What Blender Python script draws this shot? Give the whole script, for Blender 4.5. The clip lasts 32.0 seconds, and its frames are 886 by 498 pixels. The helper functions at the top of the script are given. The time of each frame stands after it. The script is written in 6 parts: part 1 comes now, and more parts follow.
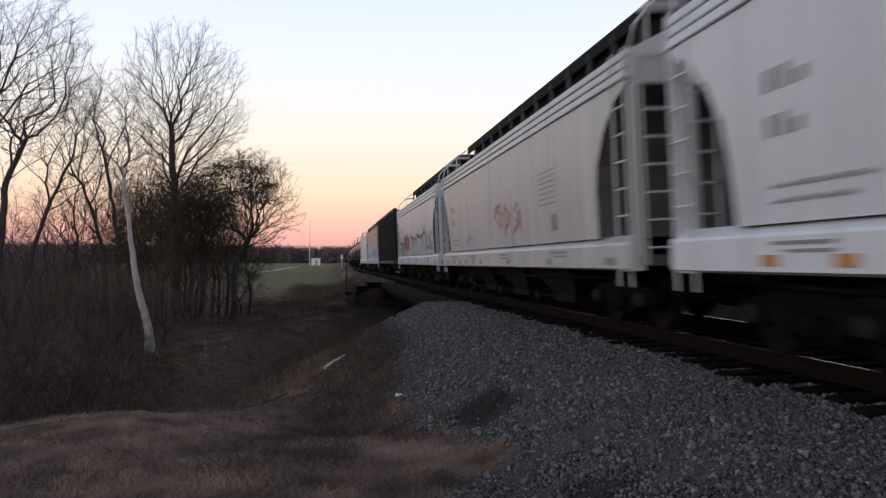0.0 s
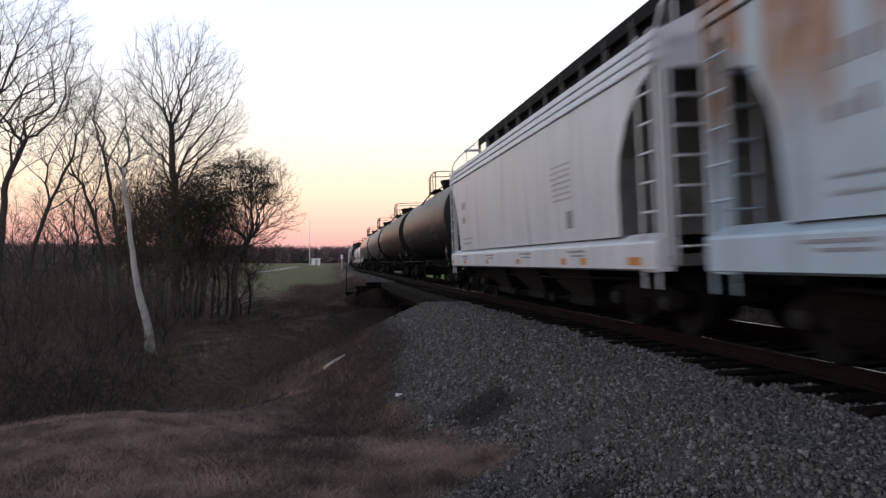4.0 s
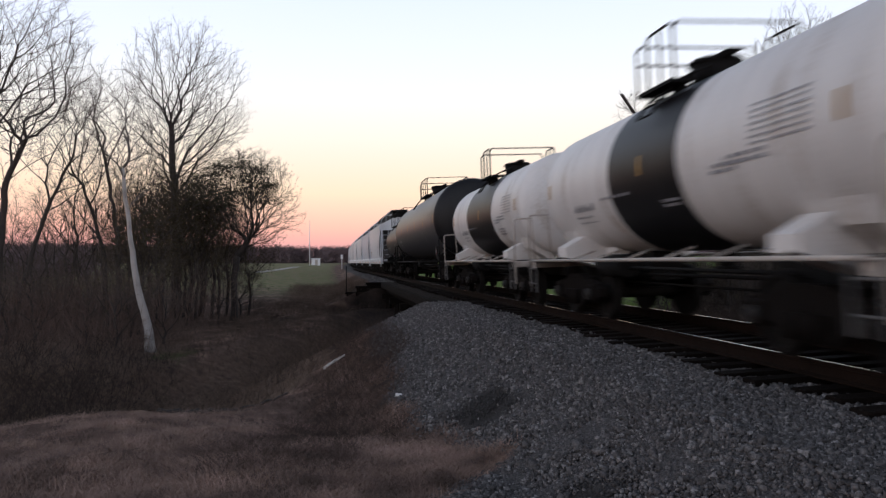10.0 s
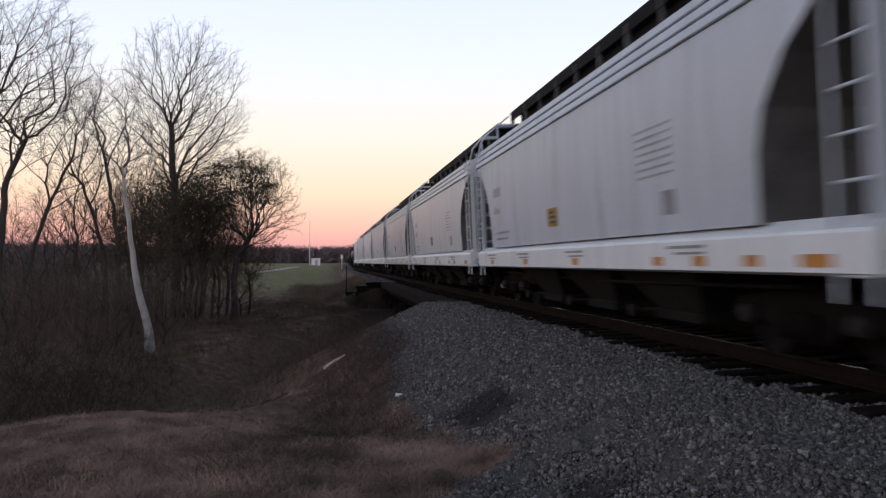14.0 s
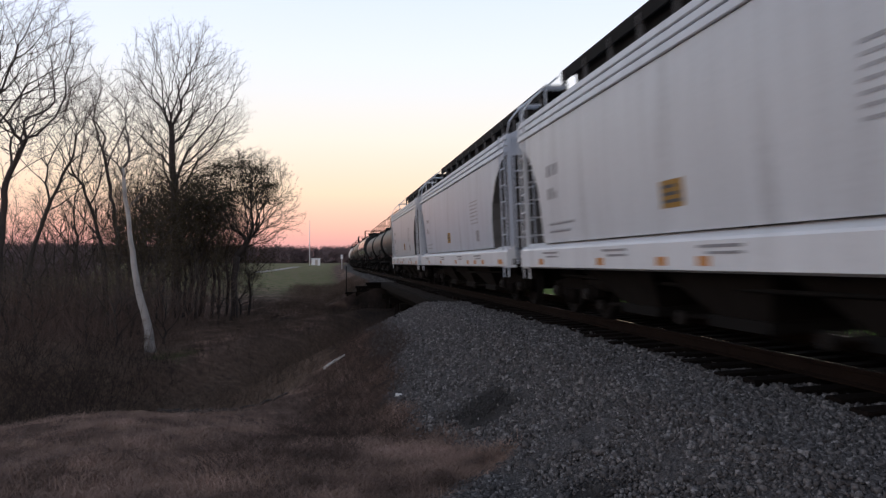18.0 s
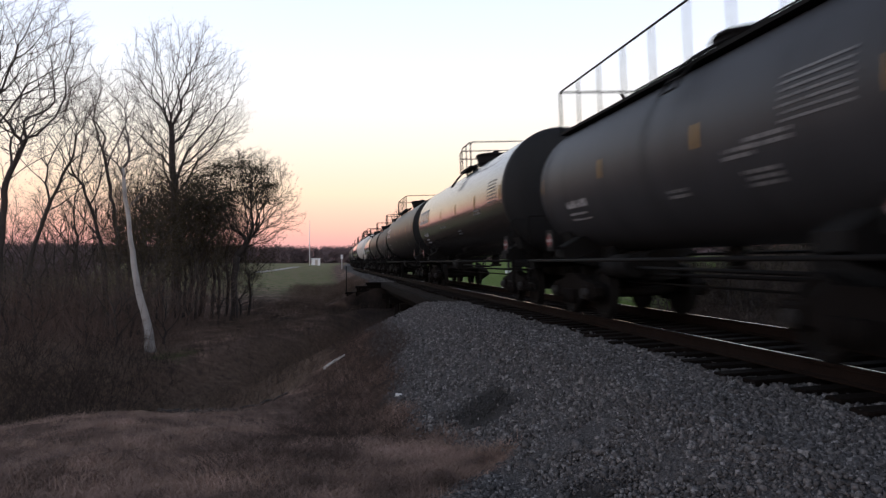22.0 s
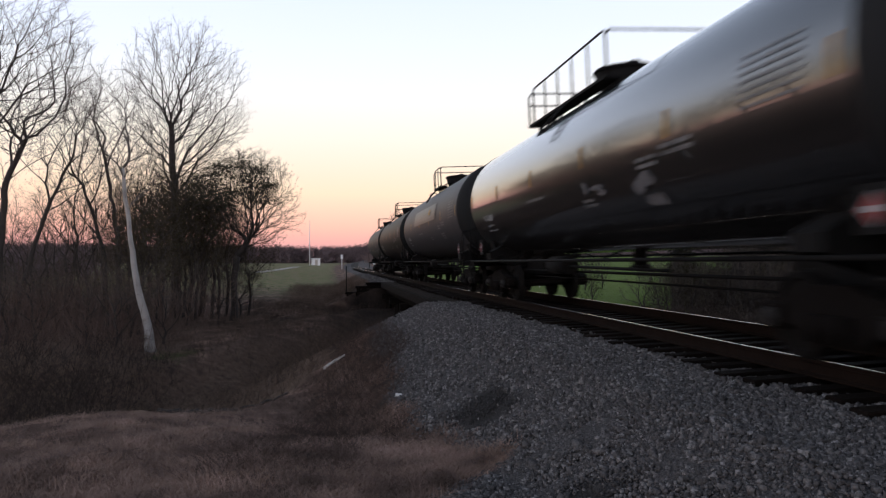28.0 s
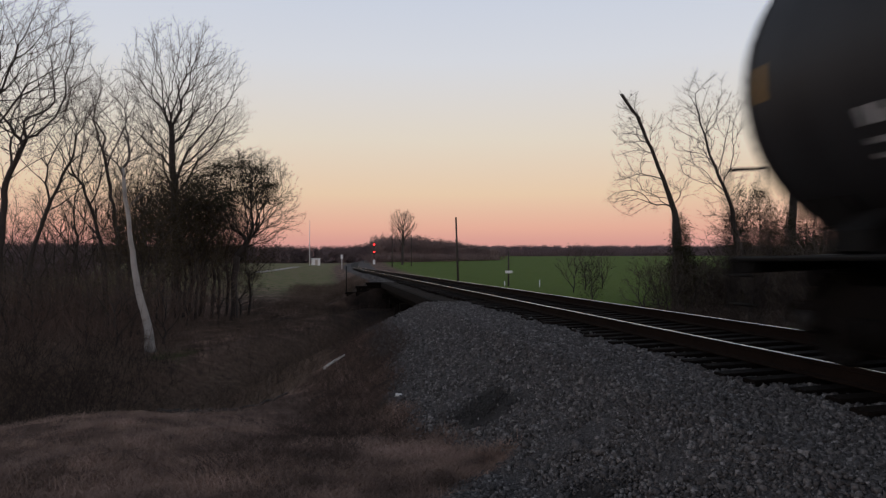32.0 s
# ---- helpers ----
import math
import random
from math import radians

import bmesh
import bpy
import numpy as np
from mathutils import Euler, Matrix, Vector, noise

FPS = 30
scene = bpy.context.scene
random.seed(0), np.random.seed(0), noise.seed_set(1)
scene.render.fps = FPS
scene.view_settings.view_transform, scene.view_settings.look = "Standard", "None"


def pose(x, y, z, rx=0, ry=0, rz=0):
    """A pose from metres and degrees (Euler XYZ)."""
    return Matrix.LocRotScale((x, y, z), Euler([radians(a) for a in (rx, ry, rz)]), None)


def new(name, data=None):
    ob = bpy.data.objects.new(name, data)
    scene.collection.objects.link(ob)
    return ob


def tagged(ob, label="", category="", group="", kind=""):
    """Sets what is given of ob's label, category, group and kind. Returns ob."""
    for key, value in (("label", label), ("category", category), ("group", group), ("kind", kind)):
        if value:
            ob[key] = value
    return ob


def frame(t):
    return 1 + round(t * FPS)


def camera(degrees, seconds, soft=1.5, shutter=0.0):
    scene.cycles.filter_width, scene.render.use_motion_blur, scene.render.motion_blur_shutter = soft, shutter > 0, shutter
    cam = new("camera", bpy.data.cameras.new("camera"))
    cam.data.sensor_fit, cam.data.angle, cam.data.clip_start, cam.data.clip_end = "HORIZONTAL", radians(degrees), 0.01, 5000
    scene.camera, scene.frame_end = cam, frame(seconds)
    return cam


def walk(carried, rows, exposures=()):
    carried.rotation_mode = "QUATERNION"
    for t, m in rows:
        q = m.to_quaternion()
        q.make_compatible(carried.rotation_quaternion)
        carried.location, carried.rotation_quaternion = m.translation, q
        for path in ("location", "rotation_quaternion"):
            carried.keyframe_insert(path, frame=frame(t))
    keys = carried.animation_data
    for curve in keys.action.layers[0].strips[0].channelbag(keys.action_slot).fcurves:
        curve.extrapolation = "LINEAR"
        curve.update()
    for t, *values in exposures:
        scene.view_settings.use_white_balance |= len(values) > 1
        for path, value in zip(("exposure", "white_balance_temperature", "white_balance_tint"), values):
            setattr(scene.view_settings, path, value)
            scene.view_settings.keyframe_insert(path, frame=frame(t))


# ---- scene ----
HFOV = 61.05
EYE = (0.0, 0.0, 1.0)
TURN, TILT = -8.8, 1.03          # heading to the right of the track, tilt up
XC = 5.75                         # the track's centre line beside the camera
BEND_AT, BEND_R = 110.0, 2600.0    # the straight ends here and turns to the right
SPEED = 17.2                      # metres a second, towards the camera
SECONDS = 32.0

cam = camera(HFOV, SECONDS, soft=1.3, shutter=0.5)
still = pose(EYE[0], EYE[1], EYE[2], 90 + TILT, 0, TURN)
walk(cam, [(0.0, still), (SECONDS, still)],
     exposures=[(0.0, -0.05, 6500, 10), (3.0, 0.12, 6500, 10), (6.0, 0.15, 6500, 10), (7.0, 0.08, 6500, 10), (9.0, 0.0, 6500, 10), (12.0, 0.0, 6500, 10), (14.0, -0.04, 6500, 10), (17.0, -0.05, 6500, 10), (20.0, -0.06, 6500, 10), (22.0, 0.06, 6500, 10), (24.0, 0.14, 6500, 10), (25.5, 0.06, 6500, 10), (28.0, 0.0, 6500, 10), (29.0, 0.08, 6500, 10), (30.4, 0.0, 6500, 10), (31.0, -0.03, 6500, 10), (31.5, -0.22, 6600, 10), (32.0, -0.58, 6850, 10)])

# ---- world ----
world = bpy.data.worlds.new("dusk_sky")
scene.world = world
world.use_nodes = True
wn, wl = world.node_tree.nodes, world.node_tree.links
wn.clear()
w_out = wn.new("ShaderNodeOutputWorld")
w_bg = wn.new("ShaderNodeBackground")
w_tc = wn.new("ShaderNodeTexCoord")
w_sep = wn.new("ShaderNodeSeparateXYZ")
w_ramp = wn.new("ShaderNodeValToRGB")
wl.new(w_tc.outputs["Generated"], w_sep.inputs[0])
wl.new(w_sep.outputs["Z"], w_ramp.inputs[0])
wl.new(w_bg.outputs[0], w_out.inputs[0])
# the sky ahead, and the afterglow behind the camera
SKY = [(0.0, (0.71, 0.36, 0.400)), (0.02, (0.95, 0.46, 0.441)), (0.045, (1.14, 0.63, 0.502)), (0.09, (1.16, 0.88, 0.646)), (0.16, (1.09, 1.00, 0.881)),
       (0.26, (0.96, 1.02, 1.148)), (0.34, (0.85, 0.95, 1.158)), (0.50, (0.45, 0.53, 0.687)), (0.70, (0.235, 0.285, 0.389)), (1.0, (0.115, 0.15, 0.215))]
GLOW = [(0.0, (1.2, 0.70, 0.492)), (0.06, (1.5, 1.04, 0.799)), (0.16, (1.43, 1.31, 1.261)), (0.30, (1.32, 1.38, 1.578)), (0.45, (1.02, 1.14, 1.373)), (0.65, (0.56, 0.65, 0.830)), (1.0, (0.115, 0.15, 0.215))]


def sky_ramp(node, stops):
    els = node.color_ramp.elements
    while len(els) > 1:
        els.remove(els[0])
    els[0].position, els[0].color = stops[0][0], (*stops[0][1], 1)
    for p, c in stops[1:]:
        e = els.new(p)
        e.color = (*c, 1)


w_ramp2 = wn.new("ShaderNodeValToRGB")
wl.new(w_sep.outputs["Z"], w_ramp2.inputs[0])
sky_ramp(w_ramp, SKY)
sky_ramp(w_ramp2, GLOW)
w_dot, w_map, w_mix = wn.new("ShaderNodeVectorMath"), wn.new("ShaderNodeMapRange"), wn.new("ShaderNodeMix")
w_dot.operation = "DOT_PRODUCT"
w_dot.inputs[1].default_value = (-0.55, -0.83, 0.0)
wl.new(w_tc.outputs["Generated"], w_dot.inputs[0])
wl.new(w_dot.outputs["Value"], w_map.inputs[0])
w_map.inputs[1].default_value, w_map.inputs[2].default_value = -0.15, 0.9
w_map.interpolation_type = "SMOOTHSTEP"
w_mix.data_type = "RGBA"
wl.new(w_map.outputs[0], w_mix.inputs[0])
wl.new(w_ramp.outputs[0], w_mix.inputs[6])
wl.new(w_ramp2.outputs[0], w_mix.inputs[7])
wl.new(w_mix.outputs[2], w_bg.inputs[0])
w_bg.inputs[1].default_value = 1.0


# ---- materials ----
def mat(name, col, rough=0.8, metal=0.0, var=0.25, scale=3.0, fine=40.0, bump=0.0, col2=None, streak=0.0, emit=0.0, spec=0.5, rand=0.0, coat=0.0):
    """Base colour with two scales of stains, optional streaks down the sides, bump and a per-object variation."""
    m = bpy.data.materials.new(name)
    m.use_nodes = True
    n, l = m.node_tree.nodes, m.node_tree.links
    b = n["Principled BSDF"]
    b.inputs["Roughness"].default_value = rough
    b.inputs["Metallic"].default_value = metal
    b.inputs["Specular IOR Level"].default_value = spec
    b.inputs["Coat Weight"].default_value = coat
    tc = n.new("ShaderNodeTexCoord")
    n1, n2 = n.new("ShaderNodeTexNoise"), n.new("ShaderNodeTexNoise")
    n1.inputs["Scale"].default_value, n2.inputs["Scale"].default_value = scale, fine
    n1.inputs["Detail"].default_value, n2.inputs["Detail"].default_value = 5, 3
    l.new(tc.outputs["Object"], n1.inputs["Vector"])
    l.new(tc.outputs["Object"], n2.inputs["Vector"])
    if streak:
        mp = n.new("ShaderNodeMapping")
        mp.inputs["Scale"].default_value = (1.0, 2.6, 0.22)
        l.new(tc.outputs["Object"], mp.inputs["Vector"])
        l.new(mp.outputs[0], n1.inputs["Vector"])
    mix = n.new("ShaderNodeMath")
    mix.operation = "MULTIPLY_ADD"
    l.new(n2.outputs["Fac"], mix.inputs[0])
    mix.inputs[1].default_value = 0.35
    l.new(n1.outputs["Fac"], mix.inputs[2])
    ramp = n.new("ShaderNodeValToRGB")
    dark = col2 if col2 else tuple(c * (1 - var) for c in col)
    light = tuple(min(1, c * (1 + var * 0.5)) for c in col)
    ramp.color_ramp.elements[0].position, ramp.color_ramp.elements[0].color = 0.42, (*dark, 1)
    ramp.color_ramp.elements[1].position, ramp.color_ramp.elements[1].color = 0.85, (*light, 1)
    e = ramp.color_ramp.elements.new(0.6)
    e.color = (*col, 1)
    l.new(mix.outputs[0], ramp.inputs[0])
    src = ramp.outputs[0]
    if rand:
        oi = n.new("ShaderNodeObjectInfo")
        hsv = n.new("ShaderNodeHueSaturation")
        mr = n.new("ShaderNodeMapRange")
        mr.inputs[3].default_value, mr.inputs[4].default_value = 1 - rand, 1 + rand
        l.new(oi.outputs["Random"], mr.inputs[0])
        l.new(mr.outputs[0], hsv.inputs["Value"])
        l.new(src, hsv.inputs["Color"])
        src = hsv.outputs[0]
    l.new(src, b.inputs["Base Color"])
    if bump:
        bp = n.new("ShaderNodeBump")
        bp.inputs["Strength"].default_value = bump
        bp.inputs["Distance"].default_value = 0.03
        l.new(n2.outputs["Fac"], bp.inputs["Height"])
        l.new(bp.outputs[0], b.inputs["Normal"])
    if emit:
        b.inputs["Emission Color"].default_value = (*col, 1)
        b.inputs["Emission Strength"].default_value = emit
    return m


def island_mat(name, cols, rough=0.9, spec=0.3, fine=60.0, lo=0.6, hi=1.4):
    """Each loose piece takes its own shade."""
    m = bpy.data.materials.new(name)
    m.use_nodes = True
    n, l = m.node_tree.nodes, m.node_tree.links
    b = n["Principled BSDF"]
    b.inputs["Roughness"].default_value, b.inputs["Specular IOR Level"].default_value = rough, spec
    g = n.new("ShaderNodeNewGeometry")
    r = n.new("ShaderNodeValToRGB")
    els = r.color_ramp.elements
    while len(els) > 1:
        els.remove(els[0])
    els[0].position, els[0].color = 0.0, (*cols[0], 1)
    for i, c in enumerate(cols[1:], 1):
        e = els.new(i / (len(cols) - 1))
        e.color = (*c, 1)
    l.new(g.outputs["Random Per Island"], r.inputs[0])
    nz, mx = n.new("ShaderNodeTexNoise"), n.new("ShaderNodeMix")
    nz.inputs["Scale"].default_value = fine
    tc = n.new("ShaderNodeTexCoord")
    l.new(tc.outputs["Object"], nz.inputs["Vector"])
    mx.data_type, mx.blend_type = "RGBA", "MULTIPLY"
    mr = n.new("ShaderNodeMapRange")
    mr.inputs[1].default_value, mr.inputs[2].default_value = 0.3, 0.7
    mr.inputs[3].default_value, mr.inputs[4].default_value = lo, hi
    l.new(nz.outputs["Fac"], mr.inputs[0])
    mx.inputs[0].default_value = 1.0
    l.new(r.outputs[0], mx.inputs[6])
    l.new(mr.outputs[0], mx.inputs[7])
    l.new(mx.outputs[2], b.inputs["Base Color"])
    return m


M = {}
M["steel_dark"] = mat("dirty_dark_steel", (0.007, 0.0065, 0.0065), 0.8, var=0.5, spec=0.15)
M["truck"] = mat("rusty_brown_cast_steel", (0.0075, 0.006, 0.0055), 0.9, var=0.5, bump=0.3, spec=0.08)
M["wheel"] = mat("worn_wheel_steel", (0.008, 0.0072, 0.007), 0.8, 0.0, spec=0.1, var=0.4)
M["cap"] = mat("bearing_cap_grey", (0.022, 0.021, 0.021), 0.6, 0.0, spec=0.2)
M["rail_side"] = mat("rusty_rail_steel", (0.011, 0.0068, 0.0052), 0.9, var=0.4, bump=0.2, spec=0.06)
M["rail_top"] = mat("polished_rail_head", (0.62, 0.61, 0.61), 0.25, 1.0, var=0.1)
M["tie"] = mat("creosoted_timber", (0.007, 0.0052, 0.0045), 0.9, var=0.5, bump=0.5, rand=0.4, spec=0.06)
M["stone"] = island_mat("grey_crushed_stone", [(0.048, 0.045, 0.046), (0.067, 0.063, 0.064), (0.085, 0.079, 0.081), (0.108, 0.102, 0.103), (0.20, 0.19, 0.192)])
M["stone_dark"] = island_mat("dark_grey_cinders", [(0.02, 0.019, 0.02), (0.035, 0.033, 0.034), (0.055, 0.052, 0.053)])
M["stone_oily"] = island_mat("oil_stained_stone", [(0.006, 0.005, 0.0045), (0.011, 0.009, 0.008), (0.02, 0.017, 0.015)], spec=0.08)
# distance haze is painted into the woods' colours, palest in woods_far
M["woods"] = mat("haze_tinted_grey_purple_woods", (0.15, 0.11, 0.117), 0.95, var=0.3, scale=0.05, fine=0.4)
M["woods_brown"] = mat("haze_tinted_brown_woods", (0.21, 0.15, 0.143), 0.95, var=0.3, scale=0.1, fine=0.6)
M["woods_far"] = mat("haze_tinted_far_purple_woods", (0.20, 0.148, 0.162), 0.95, var=0.2, scale=0.05, fine=0.4)
M["bark"] = mat("grey_brown_bark", (0.042, 0.034, 0.031), 0.95, var=0.4, fine=25, bump=0.6)
M["bark_dark"] = mat("dark_wet_bark", (0.03, 0.024, 0.022), 0.95, var=0.4, fine=25, bump=0.6)
M["bark_mid"] = mat("grey_bark", (0.11, 0.098, 0.093), 0.9, var=0.35, fine=12, bump=0.4)
M["bark_pale"] = mat("pale_smooth_bark", (0.30, 0.28, 0.272), 0.85, var=0.3, scale=2, fine=9, bump=0.3)
M["twig"] = mat("thin_brown_twigs", (0.085, 0.066, 0.062), 0.95, var=0.3)
M["twig_dark"] = mat("dark_brown_twigs", (0.07, 0.054, 0.048), 0.95, var=0.3)
M["leaf"] = island_mat("dull_olive_leaves", [(0.03, 0.027, 0.014), (0.055, 0.045, 0.024), (0.085, 0.06, 0.034)])
M["needle"] = island_mat("dark_evergreen_needles", [(0.016, 0.017, 0.009), (0.03, 0.028, 0.015), (0.048, 0.04, 0.022)])
M["brush"] = island_mat("dead_brown_brush", [(0.066, 0.043, 0.037), (0.112, 0.075, 0.063), (0.16, 0.11, 0.09)])
M["brush_tan"] = island_mat("mixed_brown_weeds", [(0.04, 0.028, 0.022), (0.085, 0.058, 0.045), (0.15, 0.108, 0.08)], fine=0.7, lo=0.35, hi=1.4)
# darker copy of the brush; in the gully its colour holds the shade
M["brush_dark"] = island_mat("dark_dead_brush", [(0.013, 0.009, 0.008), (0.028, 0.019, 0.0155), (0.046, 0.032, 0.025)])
M["brush_mid"] = island_mat("dull_brown_brush", [(0.028, 0.0185, 0.016), (0.056, 0.037, 0.031), (0.088, 0.06, 0.049)])
M["green_blade"] = island_mat("fresh_grass_blades", [(0.04, 0.06, 0.018), (0.07, 0.10, 0.03), (0.11, 0.12, 0.05)])
M["weed_red"] = island_mat("reddish_brown_weeds", [(0.08, 0.055, 0.044), (0.13, 0.09, 0.07), (0.18, 0.13, 0.095)], fine=0.9, lo=0.5, hi=1.3)
M["grass_dry"] = island_mat("dry_tan_grass", [(0.175, 0.115, 0.096), (0.235, 0.158, 0.130), (0.29, 0.20, 0.163)], fine=1.5, lo=0.3, hi=1.6)
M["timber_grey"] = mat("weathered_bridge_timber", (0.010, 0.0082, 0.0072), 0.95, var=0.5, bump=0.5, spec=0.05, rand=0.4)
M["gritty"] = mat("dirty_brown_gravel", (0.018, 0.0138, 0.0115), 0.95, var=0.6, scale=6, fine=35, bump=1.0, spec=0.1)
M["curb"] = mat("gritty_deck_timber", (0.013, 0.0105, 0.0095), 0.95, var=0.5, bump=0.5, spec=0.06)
M["pole"] = mat("weathered_pole_wood", (0.05, 0.04, 0.035), 0.9, var=0.3)
M["white"] = mat("weathered_white_paint", (0.72, 0.72, 0.74), 0.6, var=0.2)
M["red_lamp"] = mat("glowing_red_lens", (1.0, 0.03, 0.03), 0.4, emit=9.0)
M["yellow"] = mat("yellow_reflective_sheet", (0.30, 0.165, 0.028), 0.55, var=0.45, fine=15)
M["orange"] = mat("orange_reflective_sheet", (0.46, 0.19, 0.035), 0.5, var=0.3)
M["placard_red"] = mat("red_placard", (0.24, 0.04, 0.04), 0.6, var=0.4, fine=25)
M["letter_white"] = mat("white_stencil_paint", (0.42, 0.42, 0.43), 0.6, var=0.3)
M["letter_dim"] = mat("faded_stencil_paint", (0.175, 0.175, 0.18), 0.6, var=0.5)
M["letter_grey"] = mat("dark_grey_stencil_paint", (0.24, 0.24, 0.26), 0.6, var=0.3)


# ---- mesh tools ----
class MB:
    """Vertices and faces of one mesh in the making."""

    def __init__(self):
        self.v, self.f, self.s = [], [], []

    def add(self, vs, fs, smooth=False):
        o = len(self.v)
        self.v.extend([tuple(p) for p in vs])
        self.f.extend([tuple(o + i for i in f) for f in fs])
        self.s.extend([smooth] * len(fs))
        return self

    def box(self, x0, x1, y0, y1, z0, z1, c=0.0):
        """A box with chamfered long edges when c is given."""
        if c <= 0:
            vs = [(x, y, z) for x in (x0, x1) for y in (y0, y1) for z in (z0, z1)]
            return self.add(vs, [(0, 1, 3, 2), (4, 6, 7, 5), (0, 4, 5, 1), (2, 3, 7, 6), (0, 2, 6, 4), (1, 5, 7, 3)])
        dx, dy, dz = x1 - x0, y1 - y0, z1 - z0
        if dy >= dx and dy >= dz:
            ring = [(x0 + c, z0), (x1 - c, z0), (x1, z0 + c), (x1, z1 - c), (x1 - c, z1), (x0 + c, z1), (x0, z1 - c), (x0, z0 + c)]
            return self.loft([[(x, y, z) for x, z in ring] for y in (y0, y1)])
        if dx >= dz:
            ring = [(y0 + c, z0), (y1 - c, z0), (y1, z0 + c), (y1, z1 - c), (y1 - c, z1), (y0 + c, z1), (y0, z1 - c), (y0, z0 + c)]
            return self.loft([[(x, y, z) for y, z in ring] for x in (x1, x0)])
        ring = [(x0 + c, y0), (x1 - c, y0), (x1, y0 + c), (x1, y1 - c), (x1 - c, y1), (x0 + c, y1), (x0, y1 - c), (x0, y0 + c)]
        return self.loft([[(x, y, z) for x, y in ring] for z in (z1, z0)])

    def loft(self, rings, caps=True, smooth=False, closed=True):
        k = len(rings[0])
        vs = [p for r in rings for p in r]
        fs = []
        for i in range(len(rings) - 1):
            for j in range(k if closed else k - 1):
                a, b = i * k + j, i * k + (j + 1) % k
                fs.append((a, b, b + k, a + k))
        self.add(vs, fs, smooth)
        if caps:
            o = len(self.v) - len(vs)
            self.f.append(tuple(o + j for j in reversed(range(k))))
            self.f.append(tuple(o + (len(rings) - 1) * k + j for j in range(k)))
            self.s.extend([False, False])
        return self

    def cyl(self, p0, p1, r0, r1=None, n=8, caps=True, smooth=True):
        r1 = r0 if r1 is None else r1
        p0, p1 = Vector(p0), Vector(p1)
        d = (p1 - p0).normalized()
        u = d.orthogonal().normalized()
        w = d.cross(u)
        rings = [[p + (u * math.cos(2 * math.pi * i / n) + w * math.sin(2 * math.pi * i / n)) * r for i in range(n)] for p, r in ((p0, r0), (p1, r1))]
        return self.loft(rings, caps, smooth)

    def pipe(self, pts, r, n=5):
        """One bent round bar through the points."""
        ps = [Vector(p) for p in pts]
        ds = [(b - a).normalized() for a, b in zip(ps[:-1], ps[1:])]
        u = ds[0].orthogonal().normalized()
        rings = []
        for k, p in enumerate(ps):
            d0, d1 = ds[max(k - 1, 0)], ds[min(k, len(ds) - 1)]
            t = (d0 + d1).normalized()
            u = (u - t * u.dot(t)).normalized()
            w = t.cross(u)
            rings.append([tuple(p + (u * math.cos(2 * math.pi * i / n) + w * math.sin(2 * math.pi * i / n)) * r) for i in range(n)])
        return self.loft(rings, True, True)

    def mesh(self, name, material=None):
        me = bpy.data.meshes.new(name)
        me.from_pydata(self.v, [], self.f)
        me.polygons.foreach_set("use_smooth", self.s)
        if material:
            me.materials.append(material)
        me.update()
        return me


def part(name, mb, material, parent, label=""):
    """Links a mesh as one part under a thing or a part."""
    me = mb if isinstance(mb, bpy.types.Mesh) else mb.mesh(name, material)
    ob = new(name, me)
    ob.parent = parent
    if label:
        ob["label"] = label
    return ob


def thing(name, label, category, group="", m=None, kind=""):
    ob = tagged(new(name), label, category, group, kind)
    ob.empty_display_size = 0.2
    if m is not None:
        ob.matrix_basis = m
    return ob


def solid(name, mb, material, label, category, group="", kind=""):
    ob = new(name, mb if isinstance(mb, bpy.types.Mesh) else mb.mesh(name, material))
    return tagged(ob, label, category, group, kind)


def array_mesh(name, V, F, material, smooth=False):
    me = bpy.data.meshes.new(name)
    V, F = np.asarray(V, np.float32), np.asarray(F, np.int32)
    k = F.shape[1]
    me.vertices.add(len(V))
    me.vertices.foreach_set("co", V.ravel())
    me.loops.add(F.size)
    me.loops.foreach_set("vertex_index", F.ravel())
    me.polygons.add(len(F))
    me.polygons.foreach_set("loop_start", np.arange(0, F.size, k, dtype=np.int32))
    if smooth:
        me.polygons.foreach_set("use_smooth", np.ones(len(F), bool))
    me.materials.append(material)
    me.update(calc_edges=True)
    return me


def segments_mesh(name, segs, sides, material):
    """Tapered prisms, one for each row (p0, p1, r0, r1)."""
    a = np.array(segs, np.float64).reshape(-1, 8)
    p0, p1, r0, r1 = a[:, 0:3], a[:, 3:6], a[:, 6], a[:, 7]
    d = p1 - p0
    d /= np.linalg.norm(d, axis=1)[:, None] + 1e-9
    ref = np.where(np.abs(d[:, 2:3]) > 0.9, np.array([[1.0, 0, 0]]), np.array([[0, 0, 1.0]]))
    u = np.cross(d, ref)
    u /= np.linalg.norm(u, axis=1)[:, None] + 1e-9
    w = np.cross(d, u)
    ang = np.arange(sides) * 2 * math.pi / sides
    ring = u[:, None, :] * np.cos(ang)[None, :, None] + w[:, None, :] * np.sin(ang)[None, :, None]
    lo = p0[:, None, :] + ring * r0[:, None, None]
    hi = p1[:, None, :] + ring * r1[:, None, None]
    V = np.concatenate([lo, hi], 1).reshape(-1, 3)
    j = np.arange(sides)
    f = np.stack([j, (j + 1) % sides, (j + 1) % sides + sides, j + sides], 1)
    F = (f[None] + (np.arange(len(a)) * 2 * sides)[:, None, None]).reshape(-1, 4)
    return array_mesh(name, V, F, material, True)


